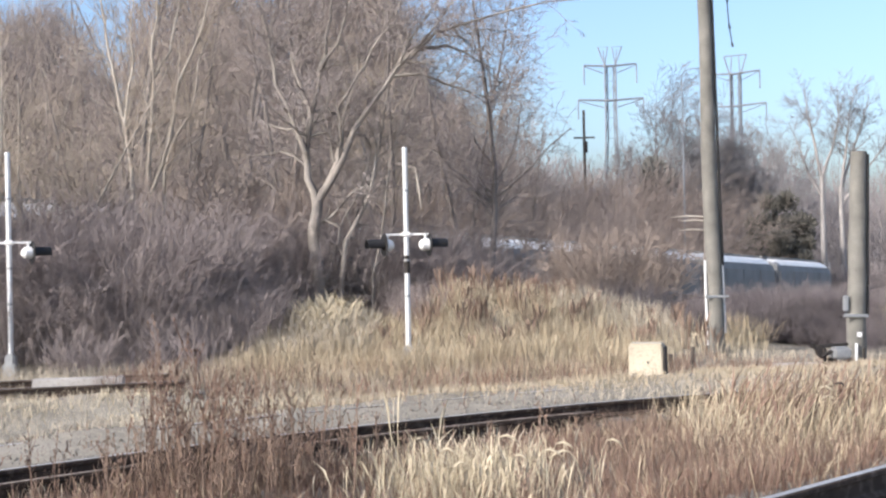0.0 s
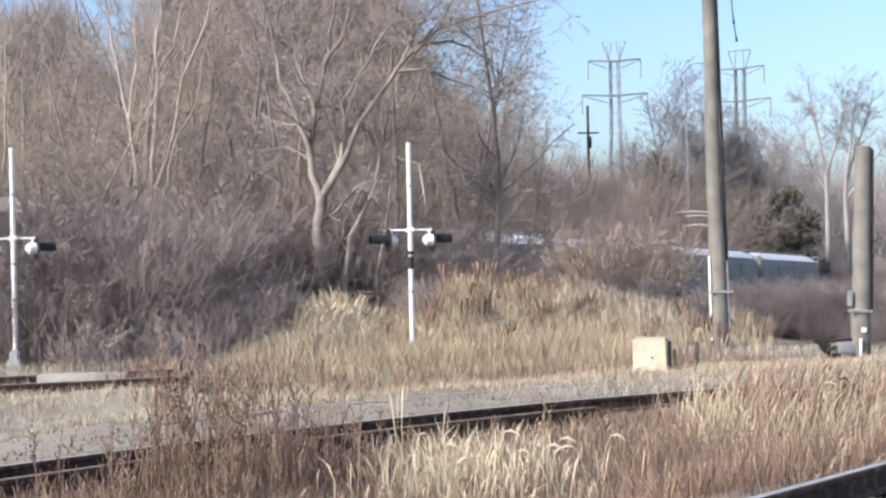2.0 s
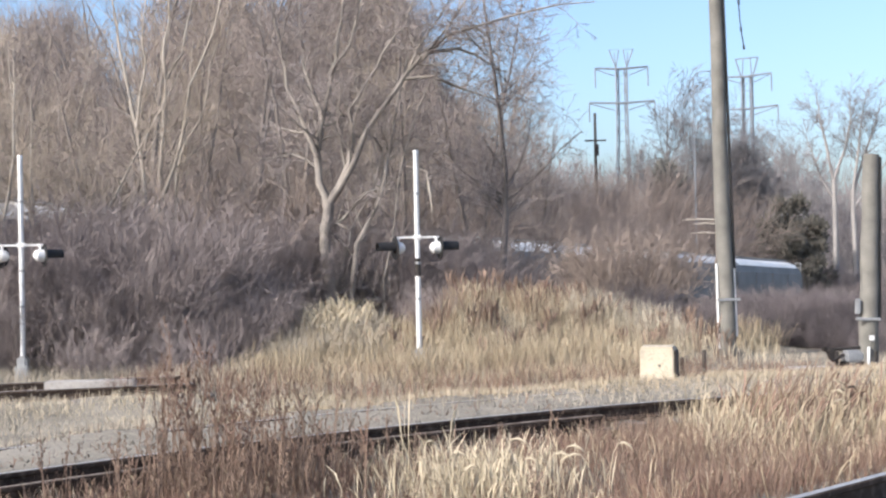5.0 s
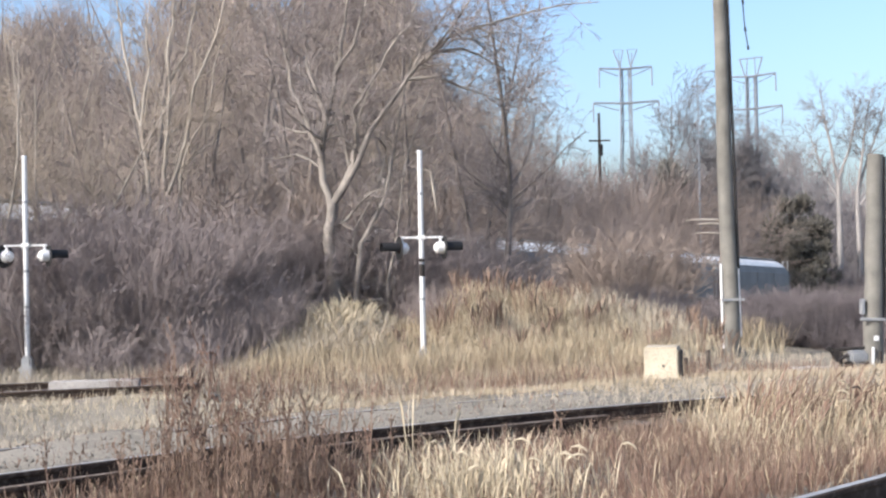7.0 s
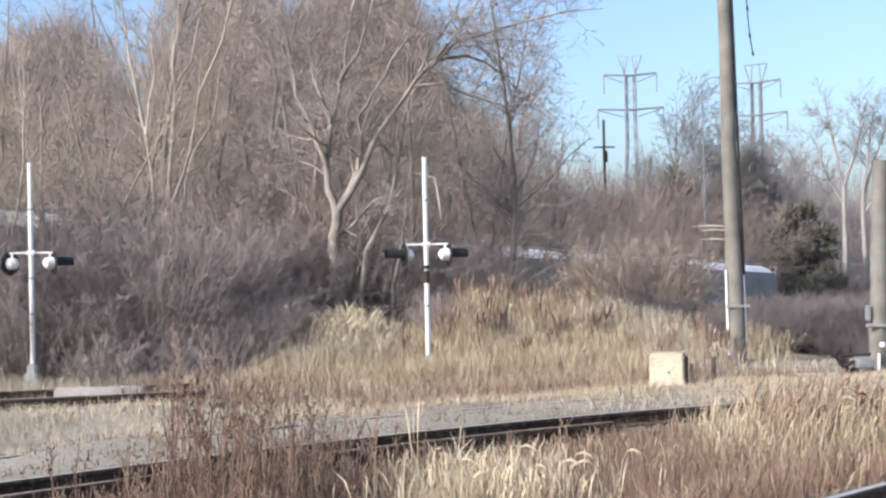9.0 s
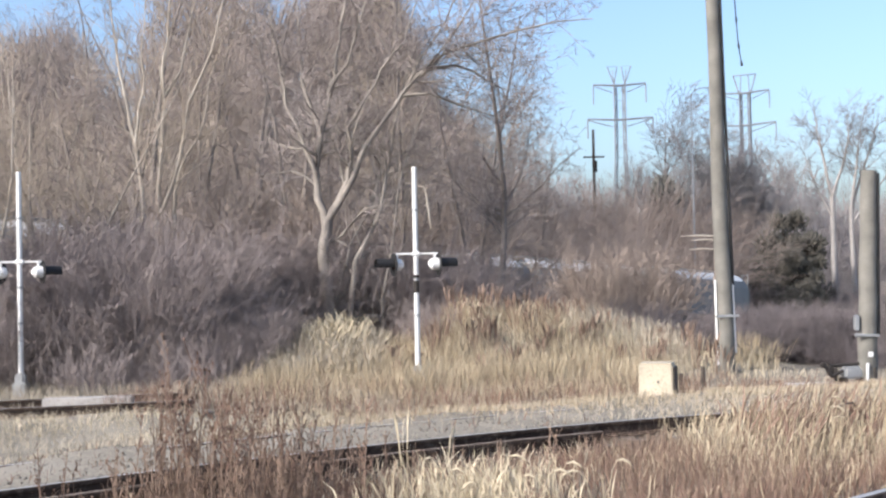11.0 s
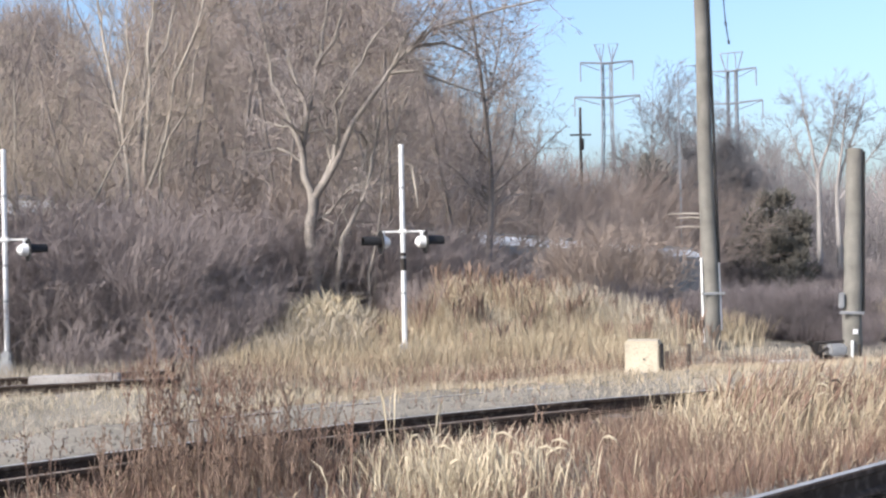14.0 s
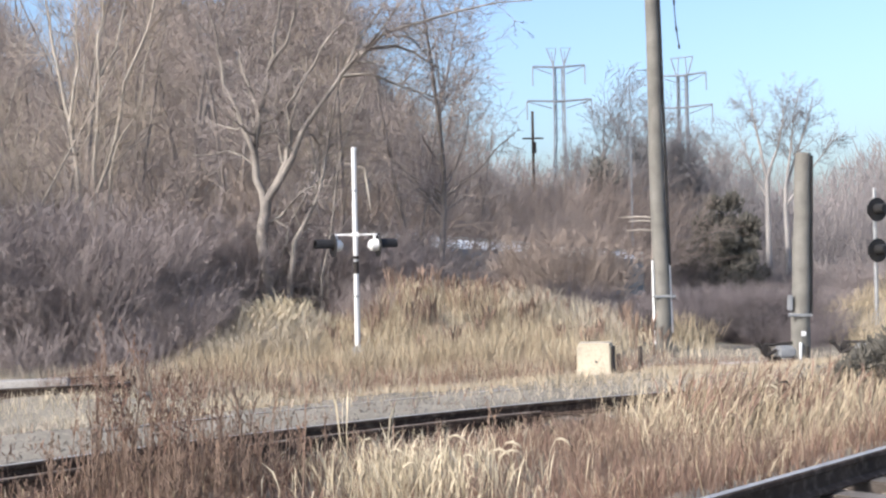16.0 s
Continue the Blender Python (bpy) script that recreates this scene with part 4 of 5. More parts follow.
# stand-in trunk and limbs, added for pale level streaks of unknown origin
def streak_tree():
    t = Tubes()
    V = Vector
    t.add([V((0, 0, -.2)), V((.05, 0, 3)), V((0, 0, 5.4))], [.16, .13, .05], 8)
    root = tagged(new("dead_tree"), "stand-in tree with pale level limbs", "tree")
    put("trunk", t.mesh("trunk", M_BARK), root)
    for z, ln in ((4.95, 1.7), (4.3, 1.3), (4.75, 1.2)):
        t = Tubes()
        t.add([V((0, 0, z)), V((-ln * .5, -.1, z + .05)), V((-ln, -.1, z + .02))], [.05, .045, .02], 6)
        put("limb", t.mesh("limb", M_PALEBARK), root, "pale level limb")
    root.matrix_basis = pose(12.9, 60, gz(12.9, 60))


streak_tree()


def evergreen(seed, h, w, x, y, label, cone=False, green=M_GREEN):
    """Clumps of short needled sprays on a hidden trunk."""
    rng = np.random.default_rng(seed)
    root = tagged(new("evergreen"), label, "evergreen tree")
    root.matrix_basis = pose(x, y, gz(x, y) - .1)
    t = Tubes()
    t.add([Vector((0, 0, 0)), Vector((0, 0, h * .9))], [.04 * h, .01 * h], 8)
    put("trunk", t.mesh("trunk", M_TIE), root)
    v, f = [], []
    peaks = ((0, 0, 1.0, 1.0),) if cone else ((.2, 0, 1.0, .5), (-.06, 0, .95, .5), (-.26, 0, .82, .46), (.36, 0, .84, .4), (0, -.25, .66, .75), (-.42, .1, .56, .3), (.1, -.2, .8, .5))
    for c in range(64 if cone else 165):
        px, py, top, wide = peaks[c % len(peaks)]
        u = rng.uniform(.05, 1)
        rr = w / 2 * wide * ((1 - u) * 1.0 + .12 if cone else min(1, 1.9 * (1 - u) ** .5))
        a = rng.uniform(0, 6.283)
        q = rr * rng.uniform(.2, 1.12)
        o = np.array([px * w + math.cos(a) * q, py * w + math.sin(a) * q, u * h * top])
        cl = w * rng.uniform(.07, .15)
        for _ in range(150):
            d = rng.normal(0, 1, 3)
            d /= np.linalg.norm(d)
            b = o + d * cl * rng.uniform(.2, 1.1)
            d = d + np.array([0, 0, .5])
            e = np.cross(d, rng.normal(0, 1, 3))
            e = e / (np.linalg.norm(e) + 1e-6) * w * .013
            g = np.cross(d, e)
            g = g / (np.linalg.norm(g) + 1e-6) * w * .013
            i = len(v)
            v.extend((b + e, b - e * .5 + g, b - e * .5 - g, b + d * w * .05))
            f.extend(((i, i + 1, i + 3), (i + 1, i + 2, i + 3), (i + 2, i, i + 3)))
    put("foliage", mesh_of("foliage", v, f, green), root)


evergreen(1, 10.4, 7.0, 30.5, 112.5, "dark rounded evergreen behind the train")
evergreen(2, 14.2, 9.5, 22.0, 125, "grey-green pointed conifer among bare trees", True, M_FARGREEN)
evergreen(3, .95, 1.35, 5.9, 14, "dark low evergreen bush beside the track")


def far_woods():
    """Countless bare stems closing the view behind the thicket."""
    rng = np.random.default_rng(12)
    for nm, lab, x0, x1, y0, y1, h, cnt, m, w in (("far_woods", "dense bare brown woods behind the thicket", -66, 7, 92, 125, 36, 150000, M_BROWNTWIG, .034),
                                               ("far_woods", "bare skyline woods with haze in their pale colour", 2, 110, 170, 250, 23, 42000, M_FARTWIG, .06)):
        N = cnt
        bx, by = rng.uniform(x0, x1, N), rng.uniform(y0, y1, N)
        crown = (.7 + .3 * np.sin(bx * .31 + 1) * np.sin(bx * .13 + by * .05)) * (1 - .12 * smooth01((-bx - .25 * by) / 6)) * np.where(bx < 7, 1 - .62 * smooth01((bx + 2) / 9), 1)
        z0 = rng.uniform(0, 1, N) ** .8 * h * crown
        ln = rng.uniform(1.5, 4.5, N)
        d = np.stack([rng.normal(0, .45, N), rng.normal(0, .45, N), np.ones(N)], -1)
        d /= np.linalg.norm(d, axis=1)[:, None]
        base = np.stack([bx, by, ground_z(bx, by) + z0], -1)
        side = np.cross(d, rng.normal(0, 1, (N, 3)))
        side /= np.linalg.norm(side, axis=1)[:, None]
        oth = np.cross(d, side)
        wid = (w * rng.uniform(.5, 1.6, N))[:, None]
        v = np.stack([base + side * wid, base - side * wid * .5 + oth * wid * .87, base - side * wid * .5 - oth * wid * .87, base + d * ln[:, None]], 1).reshape(-1, 3)
        i = np.arange(N)[:, None] * 4
        f = np.concatenate([i + [0, 1, 3], i + [1, 2, 3], i + [2, 0, 3]])
        tagged(put(nm, tri_mesh(nm, v, f, m)), lab, "woods", kind="stuff")


def tri_mesh(name, v, f, material):
    me = bpy.data.meshes.new(name)
    f = np.asarray(f)
    me.vertices.add(len(v)), me.loops.add(f.size), me.polygons.add(len(f))
    me.vertices.foreach_set("co", np.asarray(v, np.float32).ravel())
    me.loops.foreach_set("vertex_index", f.astype(np.int32).ravel())
    me.polygons.foreach_set("loop_start", np.arange(len(f), dtype=np.int32) * 3)
    me.update(calc_edges=True)
    me.materials.append(material)
    return me


far_woods()


# ---------------------------------------------------------------- grass
def blades(name, label, x, y, h, width, material, lean=.25, seed=1, droop=.25, head=0.0, drift=(0, 0)):
    """Bent tapering blades rooted at (x, y); head: width of a seed head at the tip."""
    rng = np.random.default_rng(seed)
    k = (np.abs(x - 3.28) > .45) | (y < 17.4) | (y > 20.6)          # trodden bare round the concrete block
    x, y, h = x[k], y[k], h[k]
    N = len(x)
    z = ground_z(x, y)
    a = rng.uniform(0, 6.283, N)
    side = np.stack([np.cos(a), np.sin(a), np.zeros(N)], -1) * (width * rng.uniform(.6, 1.4, N))[:, None]
    l = np.stack([rng.normal(drift[0], lean, N), rng.normal(drift[1], lean, N), np.ones(N)], -1)
    l /= np.linalg.norm(l, axis=1)[:, None]
    hh = h[:, None]
    base = np.stack([x, y, z - .02], -1)
    m1 = base + l * hh * .55
    bend = np.stack([rng.normal(0, droop, N), rng.normal(0, droop, N), -np.abs(rng.normal(0, droop * .7, N))], -1)
    m2 = m1 + (l + bend * .6) * hh * .3
    tip = m2 + (l + bend * 1.6) * hh * .2
    if head:
        k = head / width
        v = np.stack([base - side, base + side, m1 - side * .8, m1 + side * .8, m2 - side * k, m2 + side * k, tip], 1)
    else:
        v = np.stack([base - side, base + side, m1 - side * .85, m1 + side * .85, m2 - side * .5, m2 + side * .5, tip], 1)
    v = v.reshape(-1, 3)
    i = np.arange(N)[:, None] * 7
    f = np.concatenate([i + [0, 1, 3], i + [0, 3, 2], i + [2, 3, 5], i + [2, 5, 4], i + [4, 5, 6]])
    return tagged(put(name, tri_mesh(name, v, f, material)), label, "grass", kind="stuff")


def patch(rng, n, x0, x1, y0, y1, clump=.0, scale=1.6):
    """Scattered roots, thinned where a slow wave is low, so that they stand in clumps."""
    x, y = rng.uniform(x0, x1, n), rng.uniform(y0, y1, n)
    if clump:
        wv = .5 + .5 * np.sin(x * scale * 2.1 + 1.3 * np.sin(y * scale)) * np.sin(y * scale * 1.7 + 2 * np.sin(x * scale * .6))
        k = rng.uniform(0, 1, n) > clump * (1 - wv)
        x, y = x[k], y[k]
    return x, y


def keep(k, *a):
    return [v[k] for v in a]


def grow():
    rng = np.random.default_rng(99)
    # tall straw on the spoil heap
    x, y = patch(rng, 70000, -4.6, 7.0, 24.2, 33, .8)
    w = np.exp(-((x - 1.6) / 3.5) ** 2 - ((y - 28.6) / 3.6) ** 2) + .8 * np.exp(-((x + 2.6) / 1.3) ** 2 - ((y - 27.6) / 2.2) ** 2)
    x, y, w = keep(rng.uniform(0, .8, len(x)) < w * np.where(x > 4.6, .55, 1), x, y, w)
    tuft = .65 + .35 * np.sin(x * 3.1 + 2 * np.sin(y * 2.3)) * np.sin(y * 2.7 + x)
    blades("straw_grass", "tall tan straw covering the heap", x, y, rng.uniform(.25, .8, len(x)) * tuft * (.6 + .4 * np.clip(w, 0, 1)) * np.where(x > 4.4, .6, 1), .0038, M_STRAW, .18, 1, .3, .006)
    side = np.random.default_rng(61)
    x, y = patch(side, 20000, -2.4, 7.2, 24.6, 31.5, 1.1, 2.3)
    w = np.exp(-((x - 1.8) / 3.6) ** 2 - ((y - 28.2) / 3.2) ** 2)
    x, y = keep(side.uniform(0, 1.1, len(x)) < w, x, y)
    blades("bleached_grass", "pale plumes among the straw of the heap", x, y, side.uniform(.25, .65, len(x)), .0034, M_PALEGRASS, .16, 62, .3, .006)
    x, y = patch(side, 9000, -2.0, 6.5, 25.5, 30, 1.35, 1.5)
    w = np.exp(-((x - 1.4) / 3.2) ** 2 - ((y - 29.0) / 2.2) ** 2)
    x, y = keep(side.uniform(0, 1.2, len(x)) < w, x, y)
    blades("dead_weeds", "russet weed clumps on the crest of the heap", x, y, side.uniform(.3, .85, len(x)), .004, M_REDWEED, .16, 63, .3, .008)
    cx, cy = side.uniform(-1.6, 6.0, 46), side.uniform(25.2, 30.2, 46)
    x, y = np.repeat(cx, 22) + side.normal(0, .05, 46 * 22), np.repeat(cy, 22) + side.normal(0, .05, 46 * 22)
    blades("dead_weeds", "dark seed heads standing in the straw", x, y, np.repeat(side.uniform(.45, 1.0, 46), 22) * side.uniform(.7, 1.05, 46 * 22), .005, M_STALK, .1, 64, .2, .016)
    x, y = patch(side, 3000, 2.6, 5.5, 27.2, 31, .8, 1.3)
    blades("grey_grass", "thin grey dead stems at the heap's low end", x, y, side.uniform(.3, .85, len(x)), .0035, M_GREYGRASS, .14, 65, .25, .005)
    x, y = patch(rng, 5000, -4.2, -1.6, 25.6, 29, .3)
    blades("bleached_grass", "pale bleached tuft at the heap's end", x, y, rng.uniform(.25, .75, len(x)), .005, M_GREYGRASS, .3, 23, .4, .008)
    side = np.random.default_rng(5)
    x, y = side.normal(-2.85, .42, 1500), side.normal(28.4, .6, 1500)
    blades("bleached_grass", "bright bleached grass tuft below the spreading tree", x, y, side.uniform(.35, 1.0, 1500), .006, M_PALEGRASS, .3, 24, .4, .01)
    # lower dead grass before the heap and round the crossing masts
    x, y = patch(rng, 40000, -5.5, 12, 21.0, 27.5, .85)
    x, y = keep(rng.uniform(0, 1, len(x)) < np.where(x > 4.3, .35, 1), x, y)
    blades("dead_grass", "low brown dead grass before the heap", x, y, rng.uniform(.08, .36, len(x)) * np.where(x > 4.3, .6, 1), .005, M_GREYGRASS, .35, 2)
    x, y = patch(rng, 30000, -4.5, 4.4, 22.0, 27.0, .8, .9)
    blades("straw_grass", "tan straw at the foot of the heap", x, y, rng.uniform(.12, .42, len(x)) * (1 + .8 * smooth01((y - 23.2) / 1.5)), .005, M_STRAW, .3, 13)
    x, y = patch(rng, 20000, -6, 8, 20.5, 26, .9, .9)
    blades("dead_weeds", "russet dead weeds before the heap", x, y, rng.uniform(.15, .5, len(x)) * np.where(x > 4.3, .5, 1), .0045, M_REDWEED, .25, 3)
    x, y = patch(rng, 600, 6.45, 7.3, 27.2, 29.5, .3)
    blades("straw_grass", "tan straw tuft behind the pole", x, y, rng.uniform(.35, .85, len(x)), .0038, M_STRAW, .2, 33, .3, .006)
    x, y = patch(rng, 16000, -12, -4, 22.8, 27.2, .8)
    blades("grey_grass", "matted grey dead grass at the foot of the brush", x, y, rng.uniform(.1, .5, len(x)), .0045, M_GREYGRASS, .35, 25, .45)
    x, y = patch(rng, 26000, -10, -2, 16, 22, .9, 1.5)
    d = far_y(x) - y
    x, y, d = keep((d > .15) & (d < 3.2) & (rng.uniform(0, 1, len(x)) < 1.1 - d * .33), x, y, d)
    blades("bleached_grass", "pale fringe of short grass before the disused rail", x, y, rng.uniform(.05, .24, len(x)), .004, M_PALEGRASS, .4, 27, .5)
    x, y = patch(rng, 9000, -9, 2, 10.5, 20, 1.15, 1.4)
    d = y - mid_y(x)
    x, y, d = keep((d > .25) & (d < 5), x, y, d)
    blades("dead_weeds", "low brown tufts on the gravel", x, y, rng.uniform(.03, .15, len(x)), .005, M_REDWEED, .5, 28, .5)
    x, y = patch(rng, 20000, -6, 6, 9, 16.5, .95, 2.6)
    d = mid_y(x) - y
    x, y, d = keep((d > .06) & (d < .7) & (y > 8.5), x, y, d)
    blades("dead_grass", "thin pale blades standing before the siding rail", x, y, rng.uniform(.08, .4, len(x)), .003, M_GREYGRASS, .2, 26, .3, .004)
    x, y = patch(rng, 12000, -6, 6, 9, 16.5, .96, 3.1)
    d = mid_y(x) - y
    x, y, d = keep((d > .06) & (d < .6) & (y > 8.5), x, y, d)
    blades("russet_weeds", "thin russet stems standing before the siding rail", x, y, rng.uniform(.08, .45, len(x)), .003, M_STALK, .15, 29, .3, .004)
    side = np.random.default_rng(91)
    x, y = patch(side, 26000, -6, 4, 7.5, 15, .97, 2.9)
    d = mid_y(x) - y
    x, y, d = keep((d > .75) & (d < 1.5) & (y > 8), x, y, d)
    h = side.uniform(.2, .52, len(x))
    blades("russet_weeds", "thin upright stems before the guard rail", x, y, h, .0026, M_STALK, .1, 92, .2, .004)
    x, y = patch(side, 14000, -6, 4, 7.5, 15, .97, 3.7)
    d = mid_y(x) - y
    x, y, d = keep((d > .75) & (d < 1.4) & (y > 8), x, y, d)
    blades("dead_grass", "pale dry blades before the guard rail", x, y, side.uniform(.15, .5, len(x)), .0024, M_GREYGRASS, .14, 93, .25, .004)
    # thin grey grass on the gravel between the tracks
    x, y = patch(rng, 60000, -9, 8, 12, 22.5, .97, 1.1)
    d = y - mid_y(x)
    x, y, d = keep((d > .3) & (rng.uniform(0, 1, len(x)) < .06 + smooth01((d - 1.2) / 3.6)), x, y, d)
    blades("grey_grass", "thin grey dead grass on the gravel", x, y, rng.uniform(.03, .22, len(x)) * np.clip(.25 + d * .25, 0, 1), .004, M_GREYGRASS, .45, 4, .5)
    x, y = patch(rng, 56000, -3, 8, 14, 22.5, .85, .8)
    d = y - mid_y(x)
    x, y, d = keep((d > 1.0) & (rng.uniform(0, 1, len(x)) < smooth01((d - .5 - (2 - x) * .18) / 2.2)), x, y, d)
    blades("dead_grass", "short tan dead grass over the gravel", x, y, rng.uniform(.04, .2, len(x)), .004, M_STRAW, .4, 44, .5)
    # weeds between near and middle track
    x, y = patch(rng, 90000, -5, 9, 6, 16, .55)
    lo, hi = near_y(x) + .75, mid_y(x) - .32
    k = (y > lo) & (y < hi) & (y > 7.6) & (np.abs(x) < .46 * y)
    x, y, hi = keep(k, x, y, hi)
    hgt = rng.uniform(.1, .36, len(x)) * np.clip((hi - y) * .8 + .2, .15, 1)
    blades("russet_weeds", "low russet weeds between the tracks", x, y, hgt, .003, M_REDWEED, .32, 5, .3)
    x, y = patch(rng, 34000, -5, 9, 6, 16, 1.05, 2.0)
    lo, hi = near_y(x) + .7, mid_y(x) - .3
    k = (y > lo) & (y < hi) & (y > 7.6) & (np.abs(x) < .46 * y)
    x, y, hi = keep(k, x, y, hi)
    hgt = rng.uniform(.1, .36, len(x)) * np.clip((hi - y) * .8 + .15, .15, 1)
    blades("straw_grass", "dry straw among the russet weeds", x, y, hgt, .0022, M_STRAW, .35, 6, .4, .0034)
    # dark under-layer of stems added to deepen the shadow between the reeds
    side = np.random.default_rng(71)
    x, y = patch(side, 30000, 1.2, 8, 8, 16.5, .9, 2.6)
    lo, hi = near_y(x) + .75, mid_y(x) - .3
    x, y = keep((y > lo) & (y < hi), x, y)
    blades("dead_weeds", "dark low stems added as shade among the reeds", x, y, side.uniform(.12, .5, len(x)), .0026, M_STALK, .25, 72, .3)
    # bleached clump in the middle
    x = rng.normal(.1, .4, 1500)
    y = rng.normal(9.6, .45, 1500)
    blades("bleached_grass", "bleached pale grass clump with seed heads", x, y, rng.uniform(.12, .52, 1500), .0022, M_PALEGRASS, .18, 7, .3, .0045)
    for k, (cx, cy, hh) in enumerate(((-.42, 9.9, .98), (-.05, 10.4, .95))):
        x, y = rng.normal(cx, .03, 5), rng.normal(cy, .03, 5)
        blades("tall_grass_stalk", "single tall bleached grass stalks", x, y, rng.uniform(.6, 1.0, 5) * hh, .003, M_PALEGRASS, .06, 70 + k, .15, .008)
    # tall reeds towards the right end of the strip
    x, y = patch(rng, 30000, 1.9, 8.0, 10.2, 17.5, .95, 2.2)
    lo, hi = near_y(x) + 1.3, mid_y(x) - .2
    k = (y > lo) & (y < hi) & (rng.uniform(0, 1, len(x)) < smooth01((x - 1.8) / 1.8))
    x, y = keep(k, x, y)
    blades("reed_grass", "tall tan reed grass with leaning stems", x, y, rng.uniform(.2, .75, len(x)) * np.clip(.35 + (hi[k] - y) * .5, .35, 1), .002, M_STRAW, .2, 8, .28, .004, (.12, 0))
    x, y = patch(rng, 12000, 2.3, 8.0, 10.5, 17.5, .97, 2.4)
    lo, hi = near_y(x) + 1.3, mid_y(x) - .2
    k = (y > lo) & (y < hi)
    x, y = keep(k, x, y)
    blades("bleached_grass", "bleached pale grass among the reeds", x, y, rng.uniform(.15, .6, len(x)) * np.clip(.3 + (hi[k] - y) * .5, .3, 1), .002, M_PALEGRASS, .22, 9, .32, .0042, (.1, 0))
    x, y = patch(rng, 2600, 2.7, 6.5, 11.0, 16.5, .9, 2.2)
    lo, hi = near_y(x) + 1.2, mid_y(x) - .3
    x, y = keep((y > lo) & (y < hi), x, y)
    blades("russet_reeds", "leaning russet stems among the reeds", x, y, rng.uniform(.35, .85, len(x)), .005, M_REDWEED, .18, 19, .3, .008, (.35, 0))
    x, y = patch(rng, 22000, .3, 8, 13.6, 19, .6)
    d = y - mid_y(x)
    x, y, d = keep((d > .1) & (d < 2.6) & (rng.uniform(0, 1, len(x)) < smooth01(x / 4)), x, y, d)
    blades("dead_grass", "short brown dead grass between the siding rails", x, y, rng.uniform(.03, .16, len(x)), .004, M_GREYGRASS, .45, 20, .5)
    # straw at the right-hand far side
    x, y = patch(rng, 16000, 10.6, 18, 25, 35, .7)
    blades("straw_grass", "tan straw beyond the sawn-off pole", x, y, rng.uniform(.2, .7, len(x)), .005, M_STRAW, .25, 10, .3, .008)


grow()


def seed_stalk(rng, h, stem, heads):
    """One upright russet stalk with short side twigs and small seed heads."""
    pts = wander(rng, Vector((0, 0, -.03)), Vector((rng.gauss(0, .09), rng.gauss(0, .09), 1)), h, 6, .05, 0)
    stem.add(pts, [.0072 - .0007 * k for k in range(7)], 4)
    for _ in range(rng.randint(6, 12)):
        u = rng.uniform(2, 6)
        k = min(int(u), 5)
        p = pts[k].lerp(pts[k + 1], u - k)
        a = rng.uniform(0, 6.283)
        tw = wander(rng, p, Vector((math.cos(a) * .5, math.sin(a) * .5, 1)), rng.uniform(.05, .17), 2, .15, 0)
        heads.add(tw, [.003, .0028, .002], 3)
        for _ in range(3):
            q = tw[rng.randint(0, 2)]
            heads.add([q, q + Vector((0, 0, .012)), q + Vector((0, 0, .026))], [.002, .0095, .001], 3)


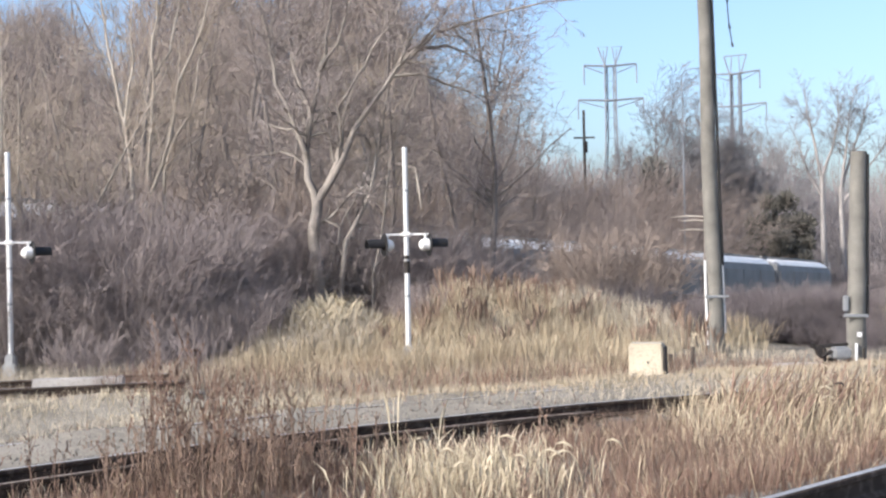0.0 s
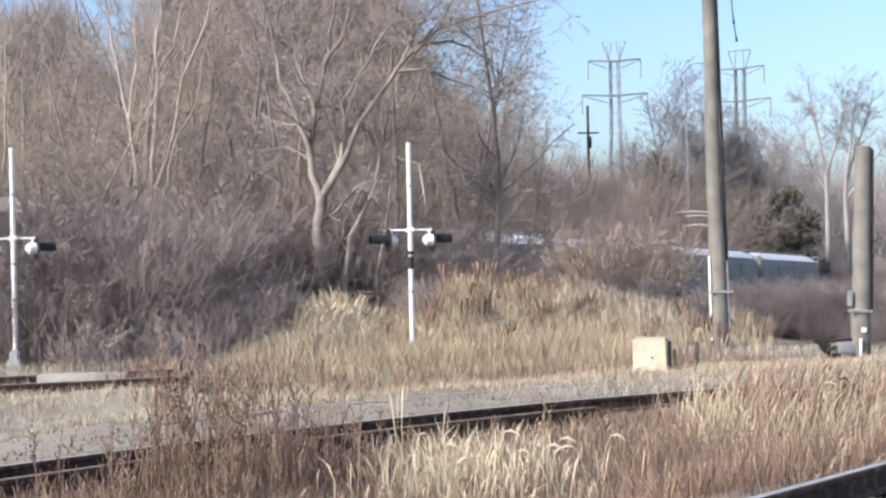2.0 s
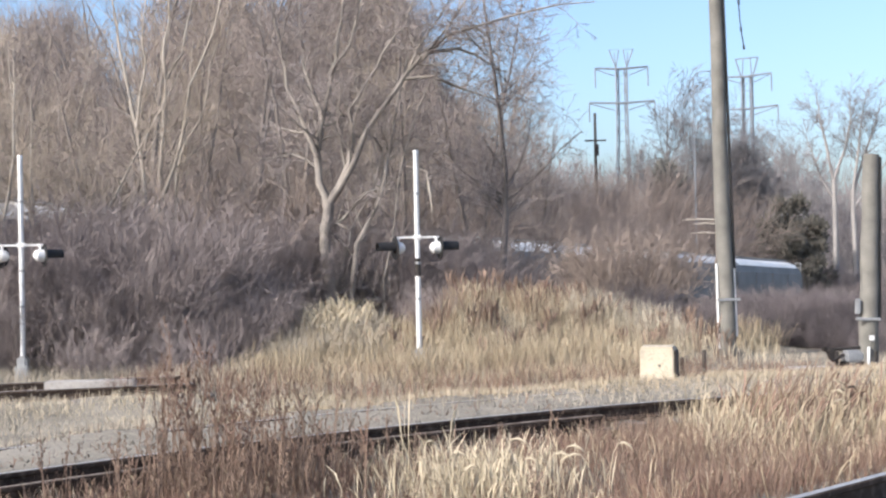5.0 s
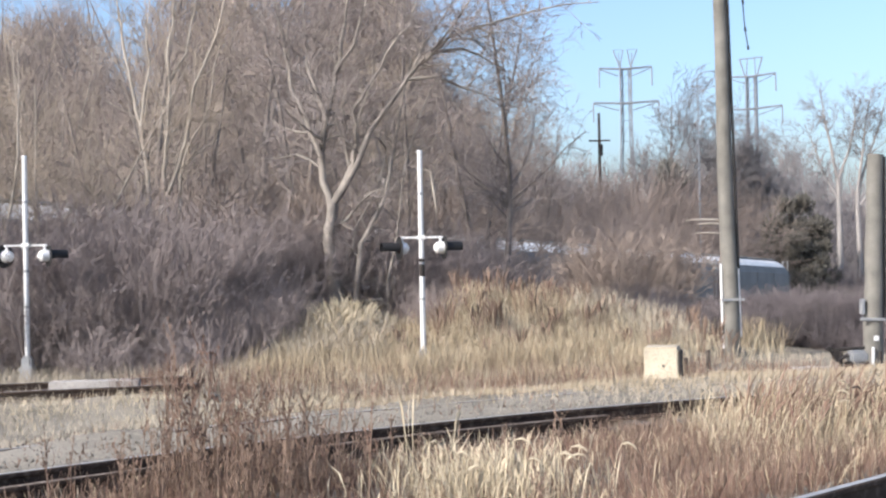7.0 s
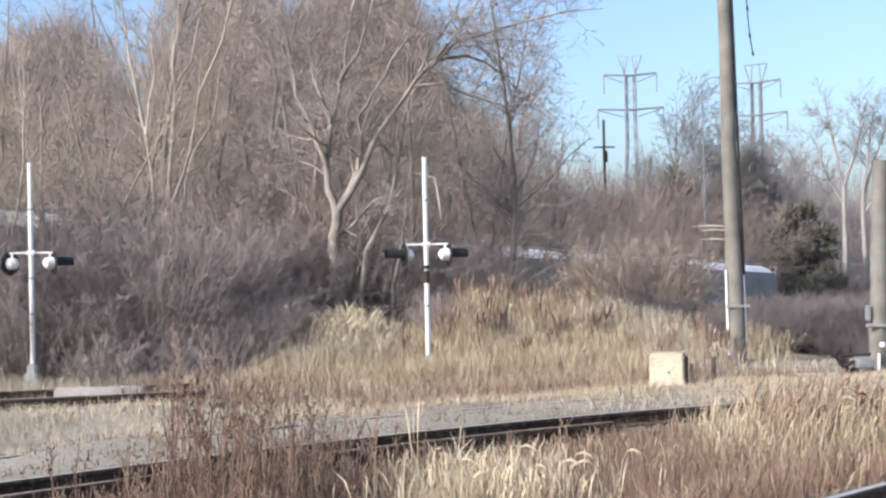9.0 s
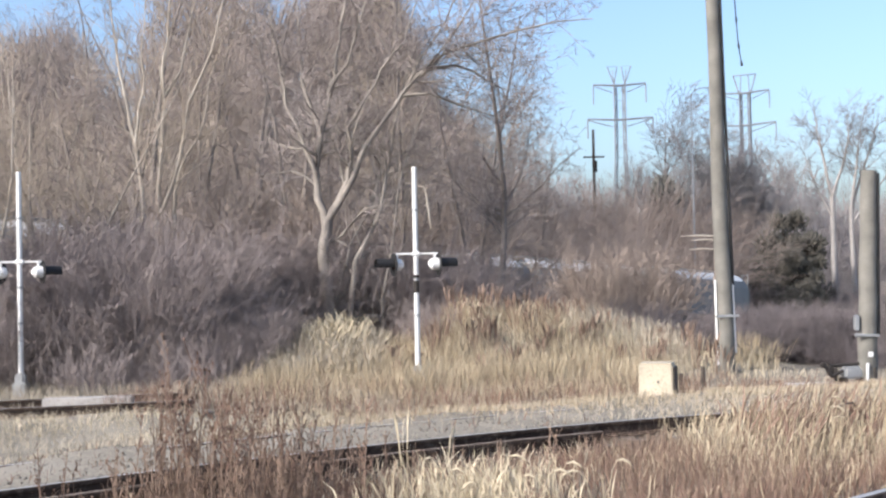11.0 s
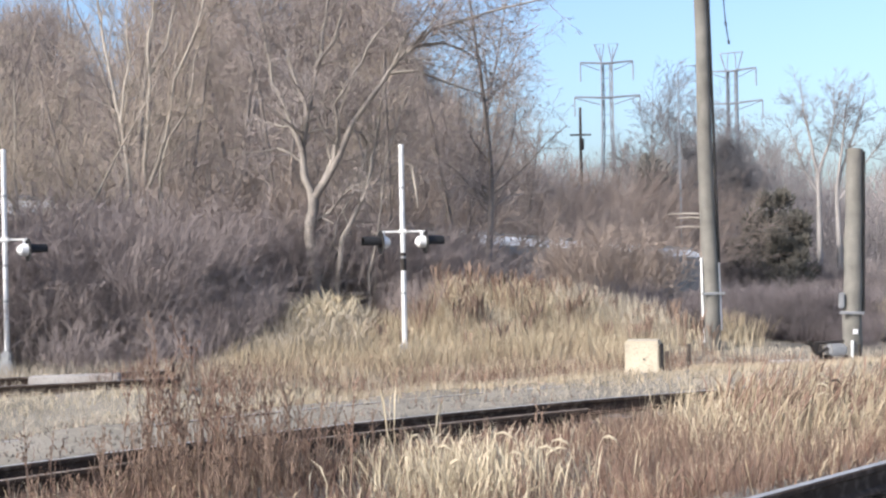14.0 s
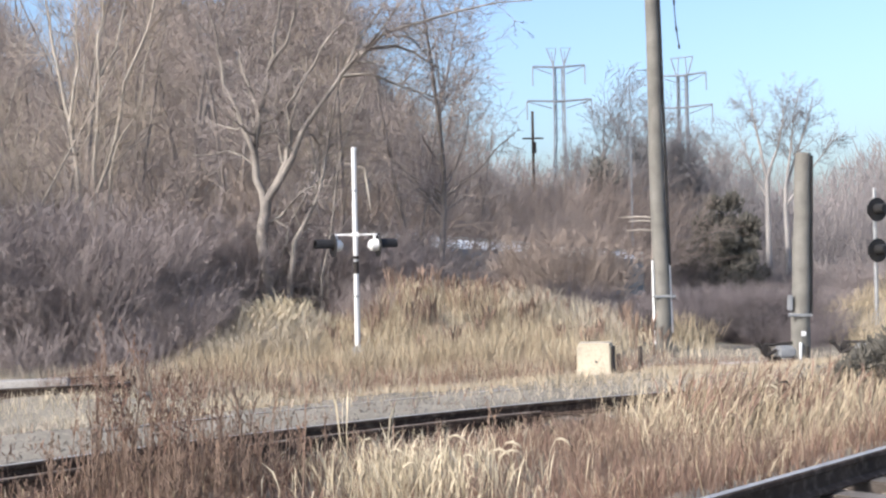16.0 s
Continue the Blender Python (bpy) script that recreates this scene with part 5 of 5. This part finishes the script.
def weed_stalks():
    """Tall branching russet seed stalks in front of the middle track."""
    rng = random.Random(14)
    kinds = []
    for i in range(14):
        stem, heads = Tubes(), Tubes()
        seed_stalk(rng, rng.uniform(.8, 1.15), stem, heads)
        root = tagged(new("weed_stalk"), "tall branching russet seed stalk before the rail", "weed", "tall seed stalks")
        put("stem", stem.mesh("stem", M_STALK, False), root)
        tagged(put("seed_spray", heads.mesh("seed_spray", M_REDWEED if i % 3 else M_STALK, False), root), kind="stuff")
        kinds.append(root)
    for i in range(130):
        x, y = (rng.gauss(-1.75, .4) if i < 100 else rng.uniform(-3.4, -.6)), rng.uniform(8.9, 10.6)
        while y > float(mid_y(x)) - .3:
            x, y = rng.gauss(-1.75, .34), rng.uniform(8.9, 10.6)
        sc = rng.uniform(.5, 1.1)
        if i % 13 == 5:                                     # a few tall ones stand together
            x, y, sc = rng.gauss(-2.15, .14), rng.uniform(9.4, 10.0), rng.uniform(1.2, 1.4)
        m = pose(x, y, gz(x, y), 0, 0, rng.uniform(0, 360))
        ob = kinds[i] if i < 14 else copy_thing(kinds[i % 14], m)
        ob.matrix_basis = m
        ob.scale = (sc, sc, sc)
    low = Tubes()
    for i in range(150):
        stem, heads = Tubes(), Tubes()
        x, y = rng.gauss(-1.7, .5) if i < 110 else rng.uniform(-3.4, 3), rng.uniform(8.8, 10.9)
        if y > float(mid_y(x)) - .3:
            continue
        seed_stalk(rng, rng.uniform(.25, .6), stem, heads)
        o = Vector((x, y, gz(x, y)))
        for src, dst in ((stem, low), (heads, low)):
            n = len(dst.v)
            dst.v.extend(q + o for q in src.v)
            dst.f.extend(tuple(k + n for k in q) for q in src.f)
    tagged(put("seed_stalks", low.mesh("seed_stalks", M_STALK, False)), "low branching russet seed stalks before the rail", "weeds", kind="stuff")
    lean = Tubes()
    for i in range(52):
        x, y = (rng.gauss(3.25, .14) if i < 34 else rng.uniform(2.9, 4.3)), rng.uniform(11.2, 12.4)
        h = rng.uniform(.5, 1.0)
        pts = wander(rng, Vector((x, y, gz(x, y) - .02)), Vector((rng.uniform(.15, .6), rng.gauss(0, .1), 1)), h, 5, .05, -.02)
        lean.add(pts, [.0085, .008, .007, .006, .005, .003], 4)
        for _ in range(4):
            k = rng.randint(2, 4)
            lean.spike(pts[k], pts[k] + Vector((rng.uniform(-.05, .12), rng.gauss(0, .05), rng.uniform(.05, .15))), .004)
    tagged(put("leaning_stalks", lean.mesh("leaning_stalks", M_STALK, False)), "dark brown stalks leaning among the reeds", "weeds", kind="stuff")
    for x, y, h, w in ((.58, 8.8, .5, .2), (.42, 9.0, .44, .14), (.72, 9.1, .5, .18), (1.0, 8.9, .46, -.2), (1.12, 9.2, .5, .16), (-.12, 9.1, .5, .15),
                       (.2, 8.9, .42, -.13), (-.3, 9.3, .55, .12), (.3, 9.4, .52, .2), (3.45, 11.6, .62, .2), (3.75, 11.5, .55, -.2), (3.6, 12.0, .66, .16)):
        root = tagged(new("grass_stalk"), "bleached grass stalk with a drooping seed head", "grass", "arching grass stalks")
        root.matrix_basis = pose(x, y, gz(x, y))
        t = Tubes()
        t.add([Vector((0, 0, -.02)), Vector((w * .1, .01, h * .5)), Vector((w * .3, .02, h * .85)), Vector((w * .55, .02, h))], [.0038, .0034, .003, .0025], 5)
        put("stem", t.mesh("stem", M_PALEGRASS), root)
        t = Tubes()
        t.add([Vector((w * .5, .02, h * .99)), Vector((w * .8, .02, h * 1.01)), Vector((w * 1.1, .02, h * .96)), Vector((w * 1.3, .02, h * .86))], [.004, .011, .01, .003], 6)
        put("seed_head", t.mesh("seed_head", M_PALEGRASS), root, "pale drooping seed head")
    root = put("bent_stalk", None)
    tagged(root, "dark bent stalk arching over the grass", "weed")
    x, y = 4.0, 12.2
    root.matrix_basis = pose(x, y, gz(x, y))
    t = Tubes()
    pts = [Vector((0, 0, 0)), Vector((.01, 0, .3)), Vector((0, 0, .52)), Vector((-.05, 0, .58)), Vector((-.13, 0, .57)), Vector((-.2, 0, .52))]
    t.add(pts, [.011, .011, .011, .012, .013, .008], 6)
    put("stem", t.mesh("stem", M_TIE), root)


weed_stalks()


# ---------------------------------------------------------------- what moves
def along(t):
    """Where the last car's rear stands along the track at t seconds."""
    return 59.2 - 2.5 * t + .033 * t * t


def motions():
    for i, c in enumerate(cars):
        walk(c, [(t, train_pose(along(t) - 7.45 - CAR_PITCH * i)) for t in range(0, 17)])
        for w in [o for o in c.children_recursive if o.name.startswith("wheelset")]:
            x = w.location.x
            walk(w, [(t * .2, pose(x, 0, .42, 0, math.degrees((along(t * .2) - along(0)) / .42), 0)) for t in range(0, 81)])


motions()
